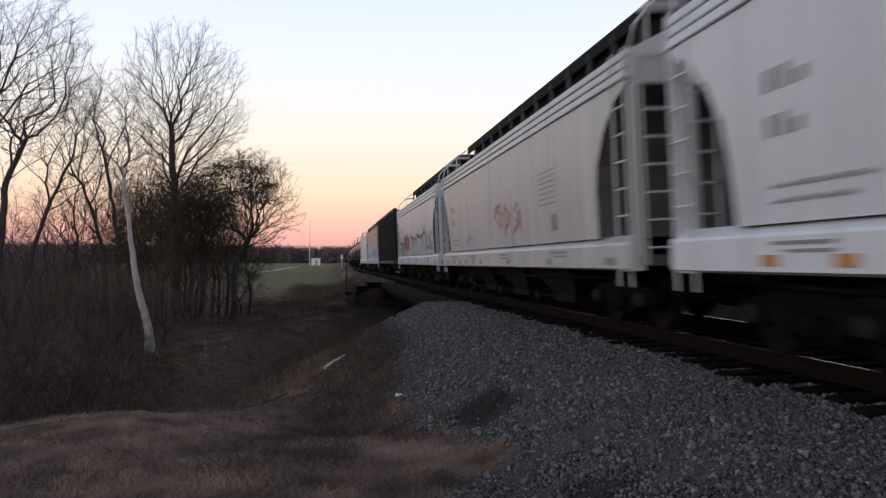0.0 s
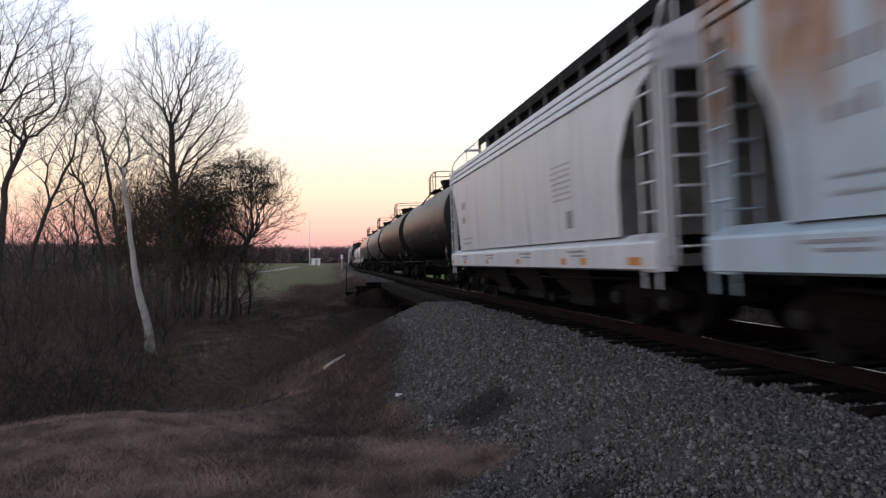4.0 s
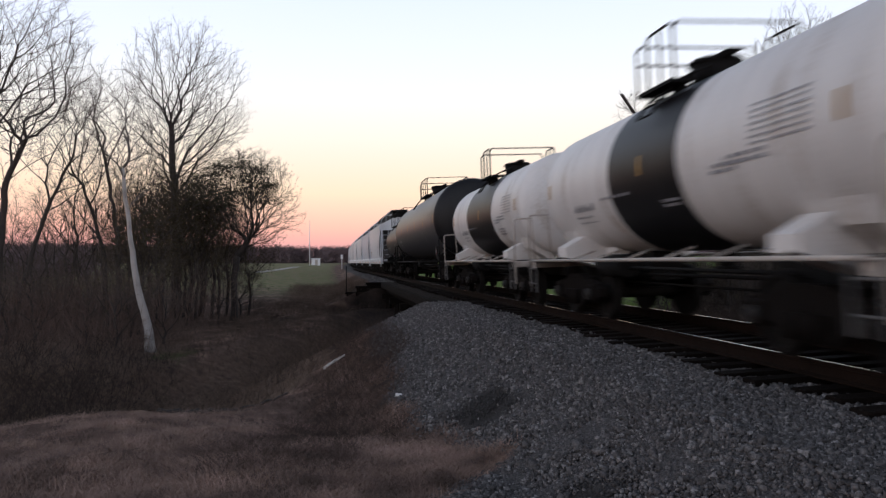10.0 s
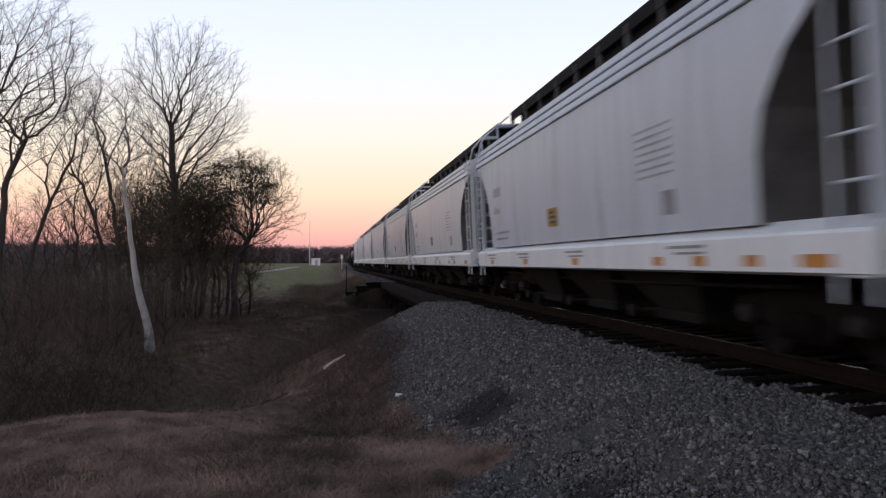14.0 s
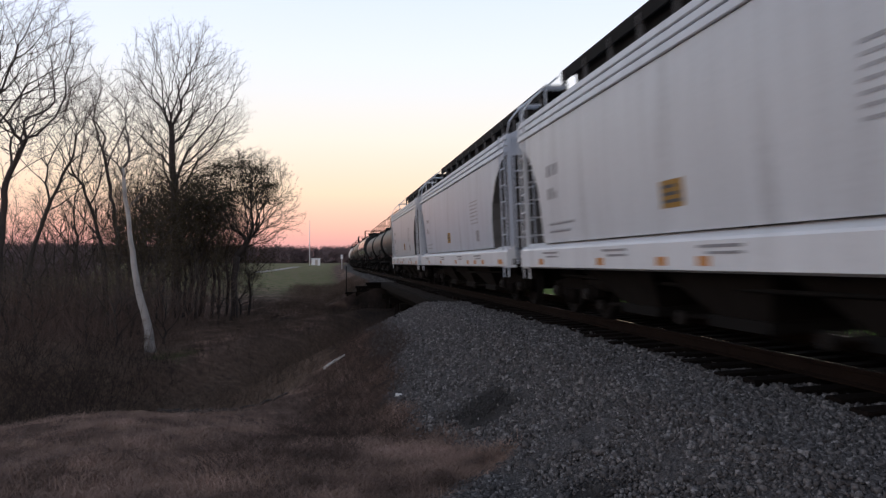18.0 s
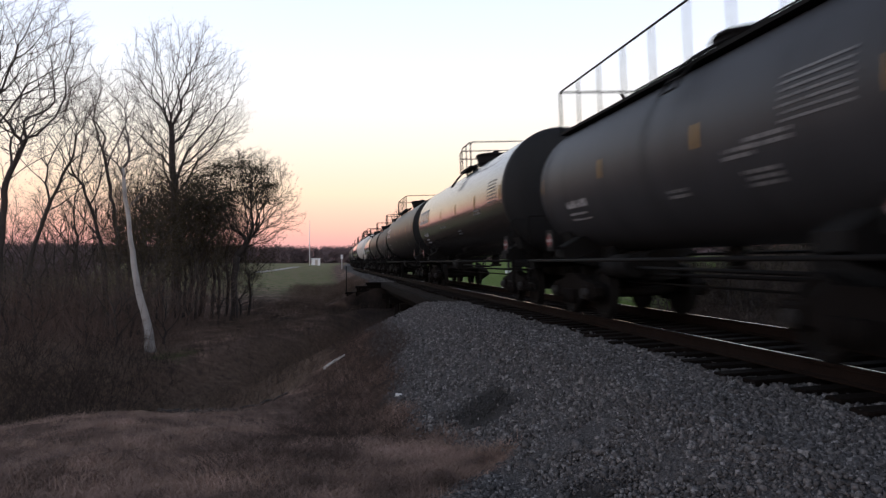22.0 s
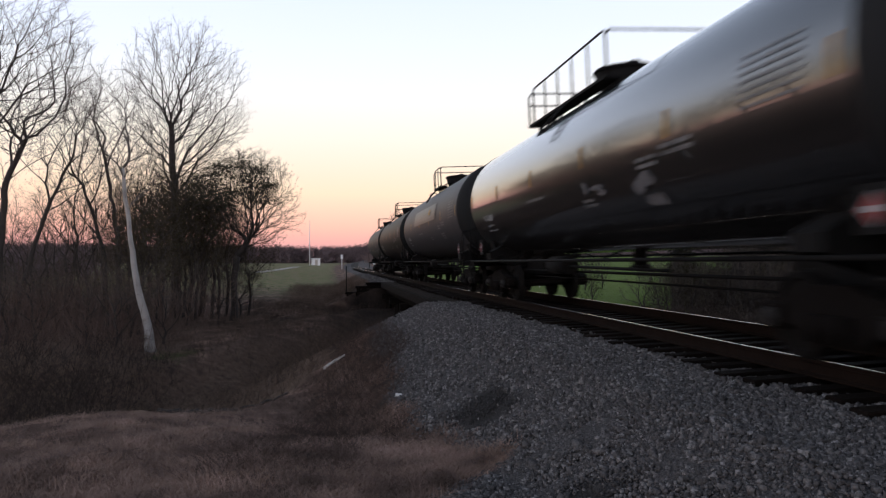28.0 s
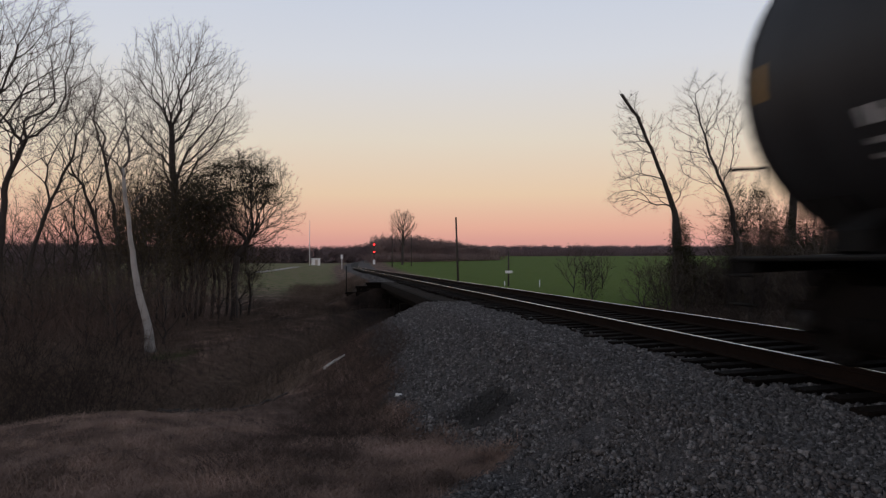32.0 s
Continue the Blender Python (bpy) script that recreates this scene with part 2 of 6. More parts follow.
# ---- the track's line ----
def track_point(s):
    """Place and heading (degrees, to the right) at s metres along the track."""
    if s <= BEND_AT:
        return XC, s, 0.0
    a = (s - BEND_AT) / BEND_R
    return XC + BEND_R * (1 - math.cos(a)), BEND_AT + BEND_R * math.sin(a), math.degrees(a)


def bank(s):
    """Cross slope of the track: the far rail lies higher."""
    return 0.043 * (1 - min(max((s - 60) / 60, 0), 1))


def on_track(s, x=0.0, z=0.0):
    px, py, h = track_point(s)
    k = bank(s)
    a, q = math.radians(h), x - k * z
    return (px + q * math.cos(a), py - q * math.sin(a), z + k * (x + 0.7525))


def track_offset(x, y):
    """Distance to the right of the track's centre line (arrays)."""
    t = np.maximum(y - BEND_AT, 0.0)
    return x - XC - t * t / (2 * BEND_R)


# ---- ground ----
def sstep(a, b, v):
    t = np.clip((v - a) / (b - a), 0, 1)
    return t * t * (3 - 2 * t)


BR0, BR1 = 23.7, 48.0             # the bridge's two ends along the track


def creek_lip(x):
    """The near edge of the creek's gully."""
    return np.interp(x, [-60, -6, -2.9, -1.75, -0.93, 0.6, 3, 9, 40], [13, 14.3, 14.6, 15.6, 18.3, 22.6, 25, 27, 34]) + 0.3 * np.sin(x * 1.7)


def ground_z(x, y):
    x, y = np.asarray(x, float), np.asarray(y, float)
    o = track_offset(x, y)
    dist = np.hypot(x, y)
    left = np.interp(y, [-60, 3, 8, 14, 20, 30, 50, 80, 160, 400, 2600], [-0.7, -0.72, -1.1, -1.85, -2.05, -2.3, -1.9, -1.2, 0.2, 0.7, 0.9])
    left = left + 0.12 * np.sin(x * 0.9 + y * 0.35) * sstep(5, 10, y) * sstep(60, 40, y) + 0.05 * np.sin(x * 2.7 - y * 1.3) * sstep(4, 8, y)
    right = -1.75 + 6.2 * sstep(60, 430, dist)
    k = sstep(-6, 8, o)
    nat = left * (1 - k) + right * k
    # the creek's gully between its two lips
    near_lip = creek_lip(x)
    far_lip = np.interp(x, [-60, -6, -1, 2, 9, 40], [22, 26.5, 38, 47, 50, 52])
    t = (y - near_lip) / (far_lip - near_lip)
    nat = nat - (1.3 + 0.5 * sstep(-4, 2, x)) * sstep(0, 0.1, t) * sstep(1.0, 0.55, t) * sstep(50, 35, np.abs(x))
    # embankment: flat top, shoulders at about one in two
    a = np.abs(o)
    emb = -0.27 - np.maximum(a - np.where(o < 0, 2.72, 2.6), 0) * 0.49
    gap = (y > BR0 + 0.25 * np.maximum(a - 2.7, 0)) & (y < BR1 - 0.25 * np.maximum(a - 2.7, 0))
    pad = -0.62 - 0.075 * np.maximum(y - 2, 0) - 0.04 * np.maximum(-x, 0)
    pad = np.where((o < 0) & (y < 9), pad, -9)
    return np.maximum(np.maximum(nat, pad), np.where(gap, -9, emb))


def ballast_edge(y):
    """How far to the left the stones reach."""
    return 1.25 + 0.16 * np.sin(y * 0.9) + 0.10 * np.sin(y * 2.3 + 1) + 0.62 * np.exp(-((y - 7.3) / 0.45) ** 2) - 0.4 * np.exp(-((y - 5.7) / 0.6) ** 2)


def cinder_patch(x, y):
    w = 0.12 * np.sin(x * 7 + y * 3) + 0.1 * np.sin(y * 5.3 - x * 4)
    return np.maximum(np.exp(-(((x - 1.95 + w) / 0.4) ** 2 + ((y - 9.2) / 0.8 + w) ** 2) ** 2), 0.8 * np.exp(-(((x - 1.9 + w) / 0.55) ** 2 + ((y - 5.5) / 0.28 + 2 * w) ** 2) ** 2))


def grid_axis(stops):
    out = []
    for a, b, n in stops:
        out.extend(np.linspace(a, b, n, endpoint=False))
    return np.array(out)


gx = grid_axis([(-2600, -300, 12), (-300, -60, 24), (-60, -14, 46), (-14, 12, 130), (12, 60, 48), (60, 300, 24), (300, 2601, 13)])
gy = grid_axis([(-2600, -100, 10), (-100, -2, 20), (-2, 30, 200), (30, 60, 100), (60, 120, 60), (120, 420, 60), (420, 2601, 20)])
GX, GY = np.meshgrid(gx, gy)
GZ = ground_z(GX, GY)
rng = np.random.default_rng(5)
near = (np.hypot(GX, GY) < 120)
GZ = GZ + near * (rng.random(GZ.shape) - 0.5) * 0.05 * (np.abs(track_offset(GX, GY)) > 3.0)
nyy, nxx = GX.shape
ii = np.arange(nyy * nxx).reshape(nyy, nxx)
GF = np.stack([ii[:-1, :-1], ii[:-1, 1:], ii[1:, 1:], ii[1:, :-1]], -1).reshape(-1, 4)


def ground_material():
    m = bpy.data.materials.new("dry_grass_soil_and_field")
    m.use_nodes = True
    n, l = m.node_tree.nodes, m.node_tree.links
    b = n["Principled BSDF"]
    b.inputs["Roughness"].default_value = 0.95
    b.inputs["Specular IOR Level"].default_value = 0.2
    tc = n.new("ShaderNodeTexCoord")
    a1, a2, a3 = (n.new("ShaderNodeTexNoise") for _ in range(3))
    for nd, sc, dt in ((a1, 0.35, 6), (a2, 4.0, 5), (a3, 45.0, 3)):
        nd.inputs["Scale"].default_value, nd.inputs["Detail"].default_value = sc, dt
        l.new(tc.outputs["Object"], nd.inputs["Vector"])

    def ramp(src, stops):
        r = n.new("ShaderNodeValToRGB")
        e = r.color_ramp.elements
        while len(e) > 1:
            e.remove(e[0])
        e[0].position, e[0].color = stops[0][0], (*stops[0][1], 1)
        for p, c in stops[1:]:
            q = e.new(p)
            q.color = (*c, 1)
        l.new(src, r.inputs[0])
        return r.outputs[0]

    def mixc(fac, c1, c2, mode="MIX"):
        x = n.new("ShaderNodeMix")
        x.data_type, x.blend_type = "RGBA", mode
        if isinstance(fac, float):
            x.inputs[0].default_value = fac
        else:
            l.new(fac, x.inputs[0])
        for s, i in ((c1, 6), (c2, 7)):
            if isinstance(s, tuple):
                x.inputs[i].default_value = (*s, 1)
            else:
                l.new(s, x.inputs[i])
        return x.outputs[2]

    dry = ramp(a2.outputs["Fac"], [(0.3, (0.145, 0.094, 0.078)), (0.5, (0.21, 0.141, 0.116)), (0.7, (0.27, 0.187, 0.151))])
    mottl = ramp(a1.outputs["Fac"], [(0.35, (0.45, 0.45, 0.45)), (0.65, (1.1, 1.05, 1.0))])
    a4 = n.new("ShaderNodeTexNoise")
    a4.inputs["Scale"].default_value, a4.inputs["Detail"].default_value = 0.9, 4
    l.new(tc.outputs["Object"], a4.inputs["Vector"])
    tufts = ramp(a4.outputs["Fac"], [(0.38, (0.36, 0.34, 0.33)), (0.62, (1.2, 1.17, 1.13))])
    dry = mixc(1.0, mixc(1.0, dry, mottl, "MULTIPLY"), tufts, "MULTIPLY")
    green = ramp(a2.outputs["Fac"], [(0.3, (0.055, 0.098, 0.010)), (0.7, (0.10, 0.16, 0.018))])
    # a green field lies beyond the track, paler meadow far to the left
    at = n.new("ShaderNodeAttribute")
    at.attribute_name = "cover"
    sep = n.new("ShaderNodeSeparateColor")
    l.new(at.outputs["Color"], sep.inputs[0])
    lt = n.new("ShaderNodeAttribute")
    lt.attribute_name = "litter"
    dark = ramp(a2.outputs["Fac"], [(0.3, (0.07, 0.045, 0.035)), (0.5, (0.12, 0.079, 0.058)), (0.72, (0.165, 0.115, 0.08))])
    dry = mixc(lt.outputs["Fac"], dry, dark)
    c = mixc(sep.outputs[0], dry, green)
    meadow = ramp(a2.outputs["Fac"], [(0.3, (0.13, 0.13, 0.062)), (0.7, (0.25, 0.22, 0.115))])
    patchy = ramp(a4.outputs["Fac"], [(0.40, (0.075, 0.10, 0.03)), (0.52, (0.14, 0.13, 0.06)), (0.64, (0.17, 0.115, 0.08))])
    c = mixc(sep.outputs[1], c, mixc(0.55, meadow, patchy))
    stone = ramp(a3.outputs["Fac"], [(0.3, (0.035, 0.033, 0.034)), (0.5, (0.068, 0.064, 0.066)), (0.7, (0.11, 0.104, 0.106))])
    c = mixc(sep.outputs[2], c, stone)
    # alpha: oil-stained bed, cinders, and shade painted under the bridge
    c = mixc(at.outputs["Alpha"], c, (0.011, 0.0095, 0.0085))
    l.new(c, b.inputs["Base Color"])
    bp = n.new("ShaderNodeBump")
    bp.inputs["Strength"].default_value, bp.inputs["Distance"].default_value = 0.9, 0.05
    l.new(a3.outputs["Fac"], bp.inputs["Height"])
    l.new(bp.outputs[0], b.inputs["Normal"])
    return m


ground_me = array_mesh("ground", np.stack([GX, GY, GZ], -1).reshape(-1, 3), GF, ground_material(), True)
cov = np.zeros((nyy * nxx, 4), np.float32)
fx, fy = GX.ravel(), GY.ravel()
off = track_offset(fx, fy)
wob = 0.35 * np.sin(fy * 0.9) + 0.25 * np.sin(fy * 2.3 + 1)
cov[:, 0] = sstep(7.5, 11, off)                                                     # green field
cov[:, 1] = sstep(52, 80, fy) * (off < -4.5) * sstep(-3.5, -6, off)                 # meadow
cov[:, 2] = sstep(-0.15, 0.15, off + XC - np.where(fy > 40, 3.0, ballast_edge(fy))) * sstep(4.6, 4.0, off) * (fy > -200)  # ballast
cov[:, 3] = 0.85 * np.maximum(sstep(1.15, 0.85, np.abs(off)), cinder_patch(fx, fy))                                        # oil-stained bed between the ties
# below the bridge: no ballast, and the deck's shade painted into the ground
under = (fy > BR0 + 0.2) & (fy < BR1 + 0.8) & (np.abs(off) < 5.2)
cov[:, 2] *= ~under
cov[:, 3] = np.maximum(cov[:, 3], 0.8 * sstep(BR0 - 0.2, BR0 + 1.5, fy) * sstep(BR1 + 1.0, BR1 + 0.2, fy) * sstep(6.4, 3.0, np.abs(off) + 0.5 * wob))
lip = creek_lip(fx)
far = np.interp(fx, [-60, -6, -1, 2, 9, 40], [22, 26.5, 38, 47, 50, 52])
grove = sstep(-4.0, -6.5, fx + 0.12 * (fy - 28)) * sstep(66, 46, fy)
litter = sstep(-0.2, 0.7, fy - lip) * np.maximum(sstep(0.5, -4, fy - far), grove) * (fx < 4)
la = ground_me.attributes.new("litter", "FLOAT", "POINT")
la.data.foreach_set("value", litter.astype(np.float32))
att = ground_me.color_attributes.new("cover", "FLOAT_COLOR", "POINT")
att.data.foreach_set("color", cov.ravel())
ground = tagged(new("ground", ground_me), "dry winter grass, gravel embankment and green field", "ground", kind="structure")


# ---- track ----
track = thing("track", "rusty steel rails on creosoted timber ties", "railway track", kind="structure")
GAUGE = 0.7525                     # from the centre line to a rail's centre
RAIL_S = [-60, -30, -10, 0, 20, 40, 60, 80, 90, 100, 115, 130, 150, 175, 200, 230, 260, 300, 350, 400, 470, 540, 640]
for side in (-1, 1):
    prof = [(-0.07, -0.175), (0.07, -0.175), (0.07, -0.16), (0.012, -0.14), (0.012, -0.045), (0.035, -0.035), (0.035, -0.003),
            (-0.035, -0.003), (-0.035, -0.035), (-0.012, -0.045), (-0.012, -0.14), (-0.07, -0.16)]
    mb = MB().loft([[on_track(s, side * GAUGE + a, b) for a, b in prof] for s in RAIL_S])
    r = part("rail", mb, M["rail_side"], track)
    head = [(-0.017, -0.003), (0.017, -0.003), (0.012, 0.001), (-0.012, 0.001)]
    part("running_surface", MB().loft([[on_track(s, side * GAUGE + a, b) for a, b in head] for s in RAIL_S]), M["rail_top"], r, "polished steel rail head")


# ---- the bridge ----
bridge = thing("trestle_bridge", "short timber trestle bridge carrying the track over a creek", "bridge", kind="structure")
for side in (-1, 1):
    x = XC + side * 2.24
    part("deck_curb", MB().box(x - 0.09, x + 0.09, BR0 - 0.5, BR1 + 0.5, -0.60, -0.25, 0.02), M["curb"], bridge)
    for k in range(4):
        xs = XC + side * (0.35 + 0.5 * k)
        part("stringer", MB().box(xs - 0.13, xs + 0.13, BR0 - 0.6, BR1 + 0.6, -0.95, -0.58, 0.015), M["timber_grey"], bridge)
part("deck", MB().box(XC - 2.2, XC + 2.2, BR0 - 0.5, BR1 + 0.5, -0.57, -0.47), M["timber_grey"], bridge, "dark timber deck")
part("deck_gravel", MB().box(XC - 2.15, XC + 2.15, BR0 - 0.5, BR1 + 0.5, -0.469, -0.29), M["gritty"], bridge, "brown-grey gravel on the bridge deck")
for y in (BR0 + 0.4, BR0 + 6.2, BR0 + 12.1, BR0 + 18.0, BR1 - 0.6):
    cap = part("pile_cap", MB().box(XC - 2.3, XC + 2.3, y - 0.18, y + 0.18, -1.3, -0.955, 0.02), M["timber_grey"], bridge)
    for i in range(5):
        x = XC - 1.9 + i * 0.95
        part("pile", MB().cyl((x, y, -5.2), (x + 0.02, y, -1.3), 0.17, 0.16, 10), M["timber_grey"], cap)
# stepped wing walls of squared timbers at both ends
for y, sg in ((BR0 - 0.05, -1), (BR1 + 0.05, 1)):
    for x0, x1, zt in ((2.55, 3.6, -0.38), (1.9, 2.55, -0.62), (1.25, 1.9, -0.98)) if sg > 0 else ((2.9, 3.6, -0.45), (2.2, 2.9, -0.8)):
        z = zt
        part("wall_cap", MB().box(x0 - 0.1, x1 + 0.02, y - 0.2, y + 0.16, z - 0.02, z + 0.12, 0.02), M["tie"], bridge)
        while z > -3.0:
            part("wall_timber", MB().box(x0, x1, y - 0.12, y + 0.12, z - 0.29, z - 0.02, 0.015), M["timber_grey"], bridge)
            z -= 0.30


# ---- trucks and wheels, shared by all the cars ----
WB, WR = 1.78, 0.457               # wheelbase and wheel radius


def wheelset_mesh():
    mb = MB().cyl((-1.02, 0, 0), (1.02, 0, 0), 0.085, n=10)
    for sd in (-1, 1):
        prof = [(0.665, 0.10), (0.665, WR + 0.025), (0.70, WR + 0.022), (0.715, WR), (0.81, WR - 0.006), (0.81, WR - 0.07), (0.775, WR - 0.09), (0.765, 0.17), (0.82, 0.14), (0.82, 0.10)]
        rings = [[(sd * x, r * math.cos(2 * math.pi * i / 24), r * math.sin(2 * math.pi * i / 24)) for x, r in prof] for i in range(25)]
        k = len(prof)
        vs = [p for rr in rings[:-1] for p in rr]
        fs = [(i * k + j, i * k + j + 1, ((i + 1) % 24) * k + j + 1, ((i + 1) % 24) * k + j) for i in range(24) for j in range(k - 1)]
        mb.add(vs, fs, False)
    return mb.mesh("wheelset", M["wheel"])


def sideframe_mesh():
    # seen from the side: pedestals at both ends, a deep middle with a spring opening
    mb = MB()
    top = [(-1.22, 0.56), (-1.05, 0.64), (-0.55, 0.70), (-0.3, 0.80), (0.3, 0.80), (0.55, 0.70), (1.05, 0.64), (1.22, 0.56)]
    low = [(-1.22, 0.42), (-1.05, 0.36), (-0.62, 0.40), (-0.36, 0.22), (0.36, 0.22), (0.62, 0.40), (1.05, 0.36), (1.22, 0.42)]
    rings = [[(-0.09, a[0], a[1]), (0.09, a[0], a[1]), (0.09, b[0], b[1]), (-0.09, b[0], b[1])] for a, b in zip(top, low)]
    mb.loft(rings)
    for y in (-0.2, 0.0, 0.2):
        mb.cyl((-0.14, y, 0.26), (-0.14, y, 0.52), 0.075, n=8)
    for y in (-WB / 2, WB / 2):
        mb.box(-0.13, 0.13, y - 0.16, y + 0.16, 0.33, 0.62, 0.03)
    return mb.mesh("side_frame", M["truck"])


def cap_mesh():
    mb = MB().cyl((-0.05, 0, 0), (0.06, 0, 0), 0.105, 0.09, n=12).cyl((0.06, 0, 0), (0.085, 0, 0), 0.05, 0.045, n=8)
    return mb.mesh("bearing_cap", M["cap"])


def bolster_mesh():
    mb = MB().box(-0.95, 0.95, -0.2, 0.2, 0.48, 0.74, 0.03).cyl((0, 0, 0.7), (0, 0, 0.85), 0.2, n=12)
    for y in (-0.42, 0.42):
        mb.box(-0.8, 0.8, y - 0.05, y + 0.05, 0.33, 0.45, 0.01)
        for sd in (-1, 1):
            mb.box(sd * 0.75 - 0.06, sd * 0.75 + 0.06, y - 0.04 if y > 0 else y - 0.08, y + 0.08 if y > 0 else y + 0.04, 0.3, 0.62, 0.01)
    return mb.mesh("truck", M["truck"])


ME_WHEELS, ME_FRAME, ME_CAP, ME_BOLSTER = wheelset_mesh(), sideframe_mesh(), cap_mesh(), bolster_mesh()
WHEELSETS = {-1: [], 1: []}


def add_trucks(car, ys):
    for y in ys:
        tr = part("truck", ME_BOLSTER, None, car, "rust-brown two-axle truck")
        tr.location = (0, y, 0)
        for sd in (-1, 1):
            sf = part("side_frame", ME_FRAME, None, tr)
            sf.location = (sd * 0.98, 0, 0)
            if sd > 0:
                sf.rotation_euler = (0, 0, math.pi)
            for e in (-1, 1):
                cp = part("bearing_cap", ME_CAP, None, tr)
                cp.location = (sd * 1.12, e * WB / 2, WR)
                cp.rotation_euler = (0, 0, 0 if sd > 0 else math.pi)
        for e in (-1, 1):
            ws = part("wheelset", ME_WHEELS, None, tr)
            ws.location = (0, e * WB / 2, WR)
            WHEELSETS[e].append(ws)


RUNGS = {}


def ladder(name, material, car, x, y, z0, z1, w=0.42, axis="y", step=0.38, r=0.018):
    """A ladder with its two stiles and its rungs; w along the given axis."""
    dx, dy = (0, w / 2) if axis == "y" else (w / 2, 0)
    lad = None
    for s in (-1, 1):
        mb = MB().box(x + s * dx - 0.015, x + s * dx + 0.015, y + s * dy - 0.015, y + s * dy + 0.015, z0, z1)
        lad = part("stile", mb, material, lad).parent if lad else part(name, mb, material, car)
    key = (material.name, w, axis, r)
    if key not in RUNGS:
        RUNGS[key] = MB().cyl((-dx, -dy, 0), (dx, dy, 0), r, n=5).mesh("rung", material)
    z = z0 + step * 0.6
    while z < z1 - 0.05:
        part("rung", RUNGS[key], None, lad).location = (x, y, z)
        z += step


def coupler(car, y, sgn, material):
    mb = MB().box(-0.11, 0.11, min(y, y + sgn * 0.62), max(y, y + sgn * 0.62), 0.74, 0.98, 0.03)
    mb.box(-0.17, 0.17, min(y + sgn * 0.42, y + sgn * 0.72), max(y + sgn * 0.42, y + sgn * 0.72), 0.70, 1.02, 0.05)
    part("coupler", mb, material, car)


# ---- covered hoppers ----
def hop_x(z):
    """Half width of a covered hopper's bulging side at a height."""
    t = min(max((z - 1.38) / 2.5, 0), 1)
    return 1.50 + 0.10 * math.sin(math.pi * min(t * 0.62 + 0.12, 1)) - 0.03 * t


def side_patch(mb, y0, y1, z0, z1, ny=1, nz=2, off=0.006, fx=hop_x, sd=-1):
    """A thin sheet that follows the side."""
    vs, fs = [], []
    for i in range(ny + 1):
        for j in range(nz + 1):
            z = z0 + (z1 - z0) * j / nz
            vs.append((sd * (fx(z) + off), y0 + (y1 - y0) * i / ny, z))
    for i in range(ny):
        for j in range(nz):
            a = i * (nz + 1) + j
            fs.append((a, a + 1, a + nz + 2, a + nz + 1) if sd < 0 else (a, a + nz + 1, a + nz + 2, a + 1))
    mb.add(vs, fs)


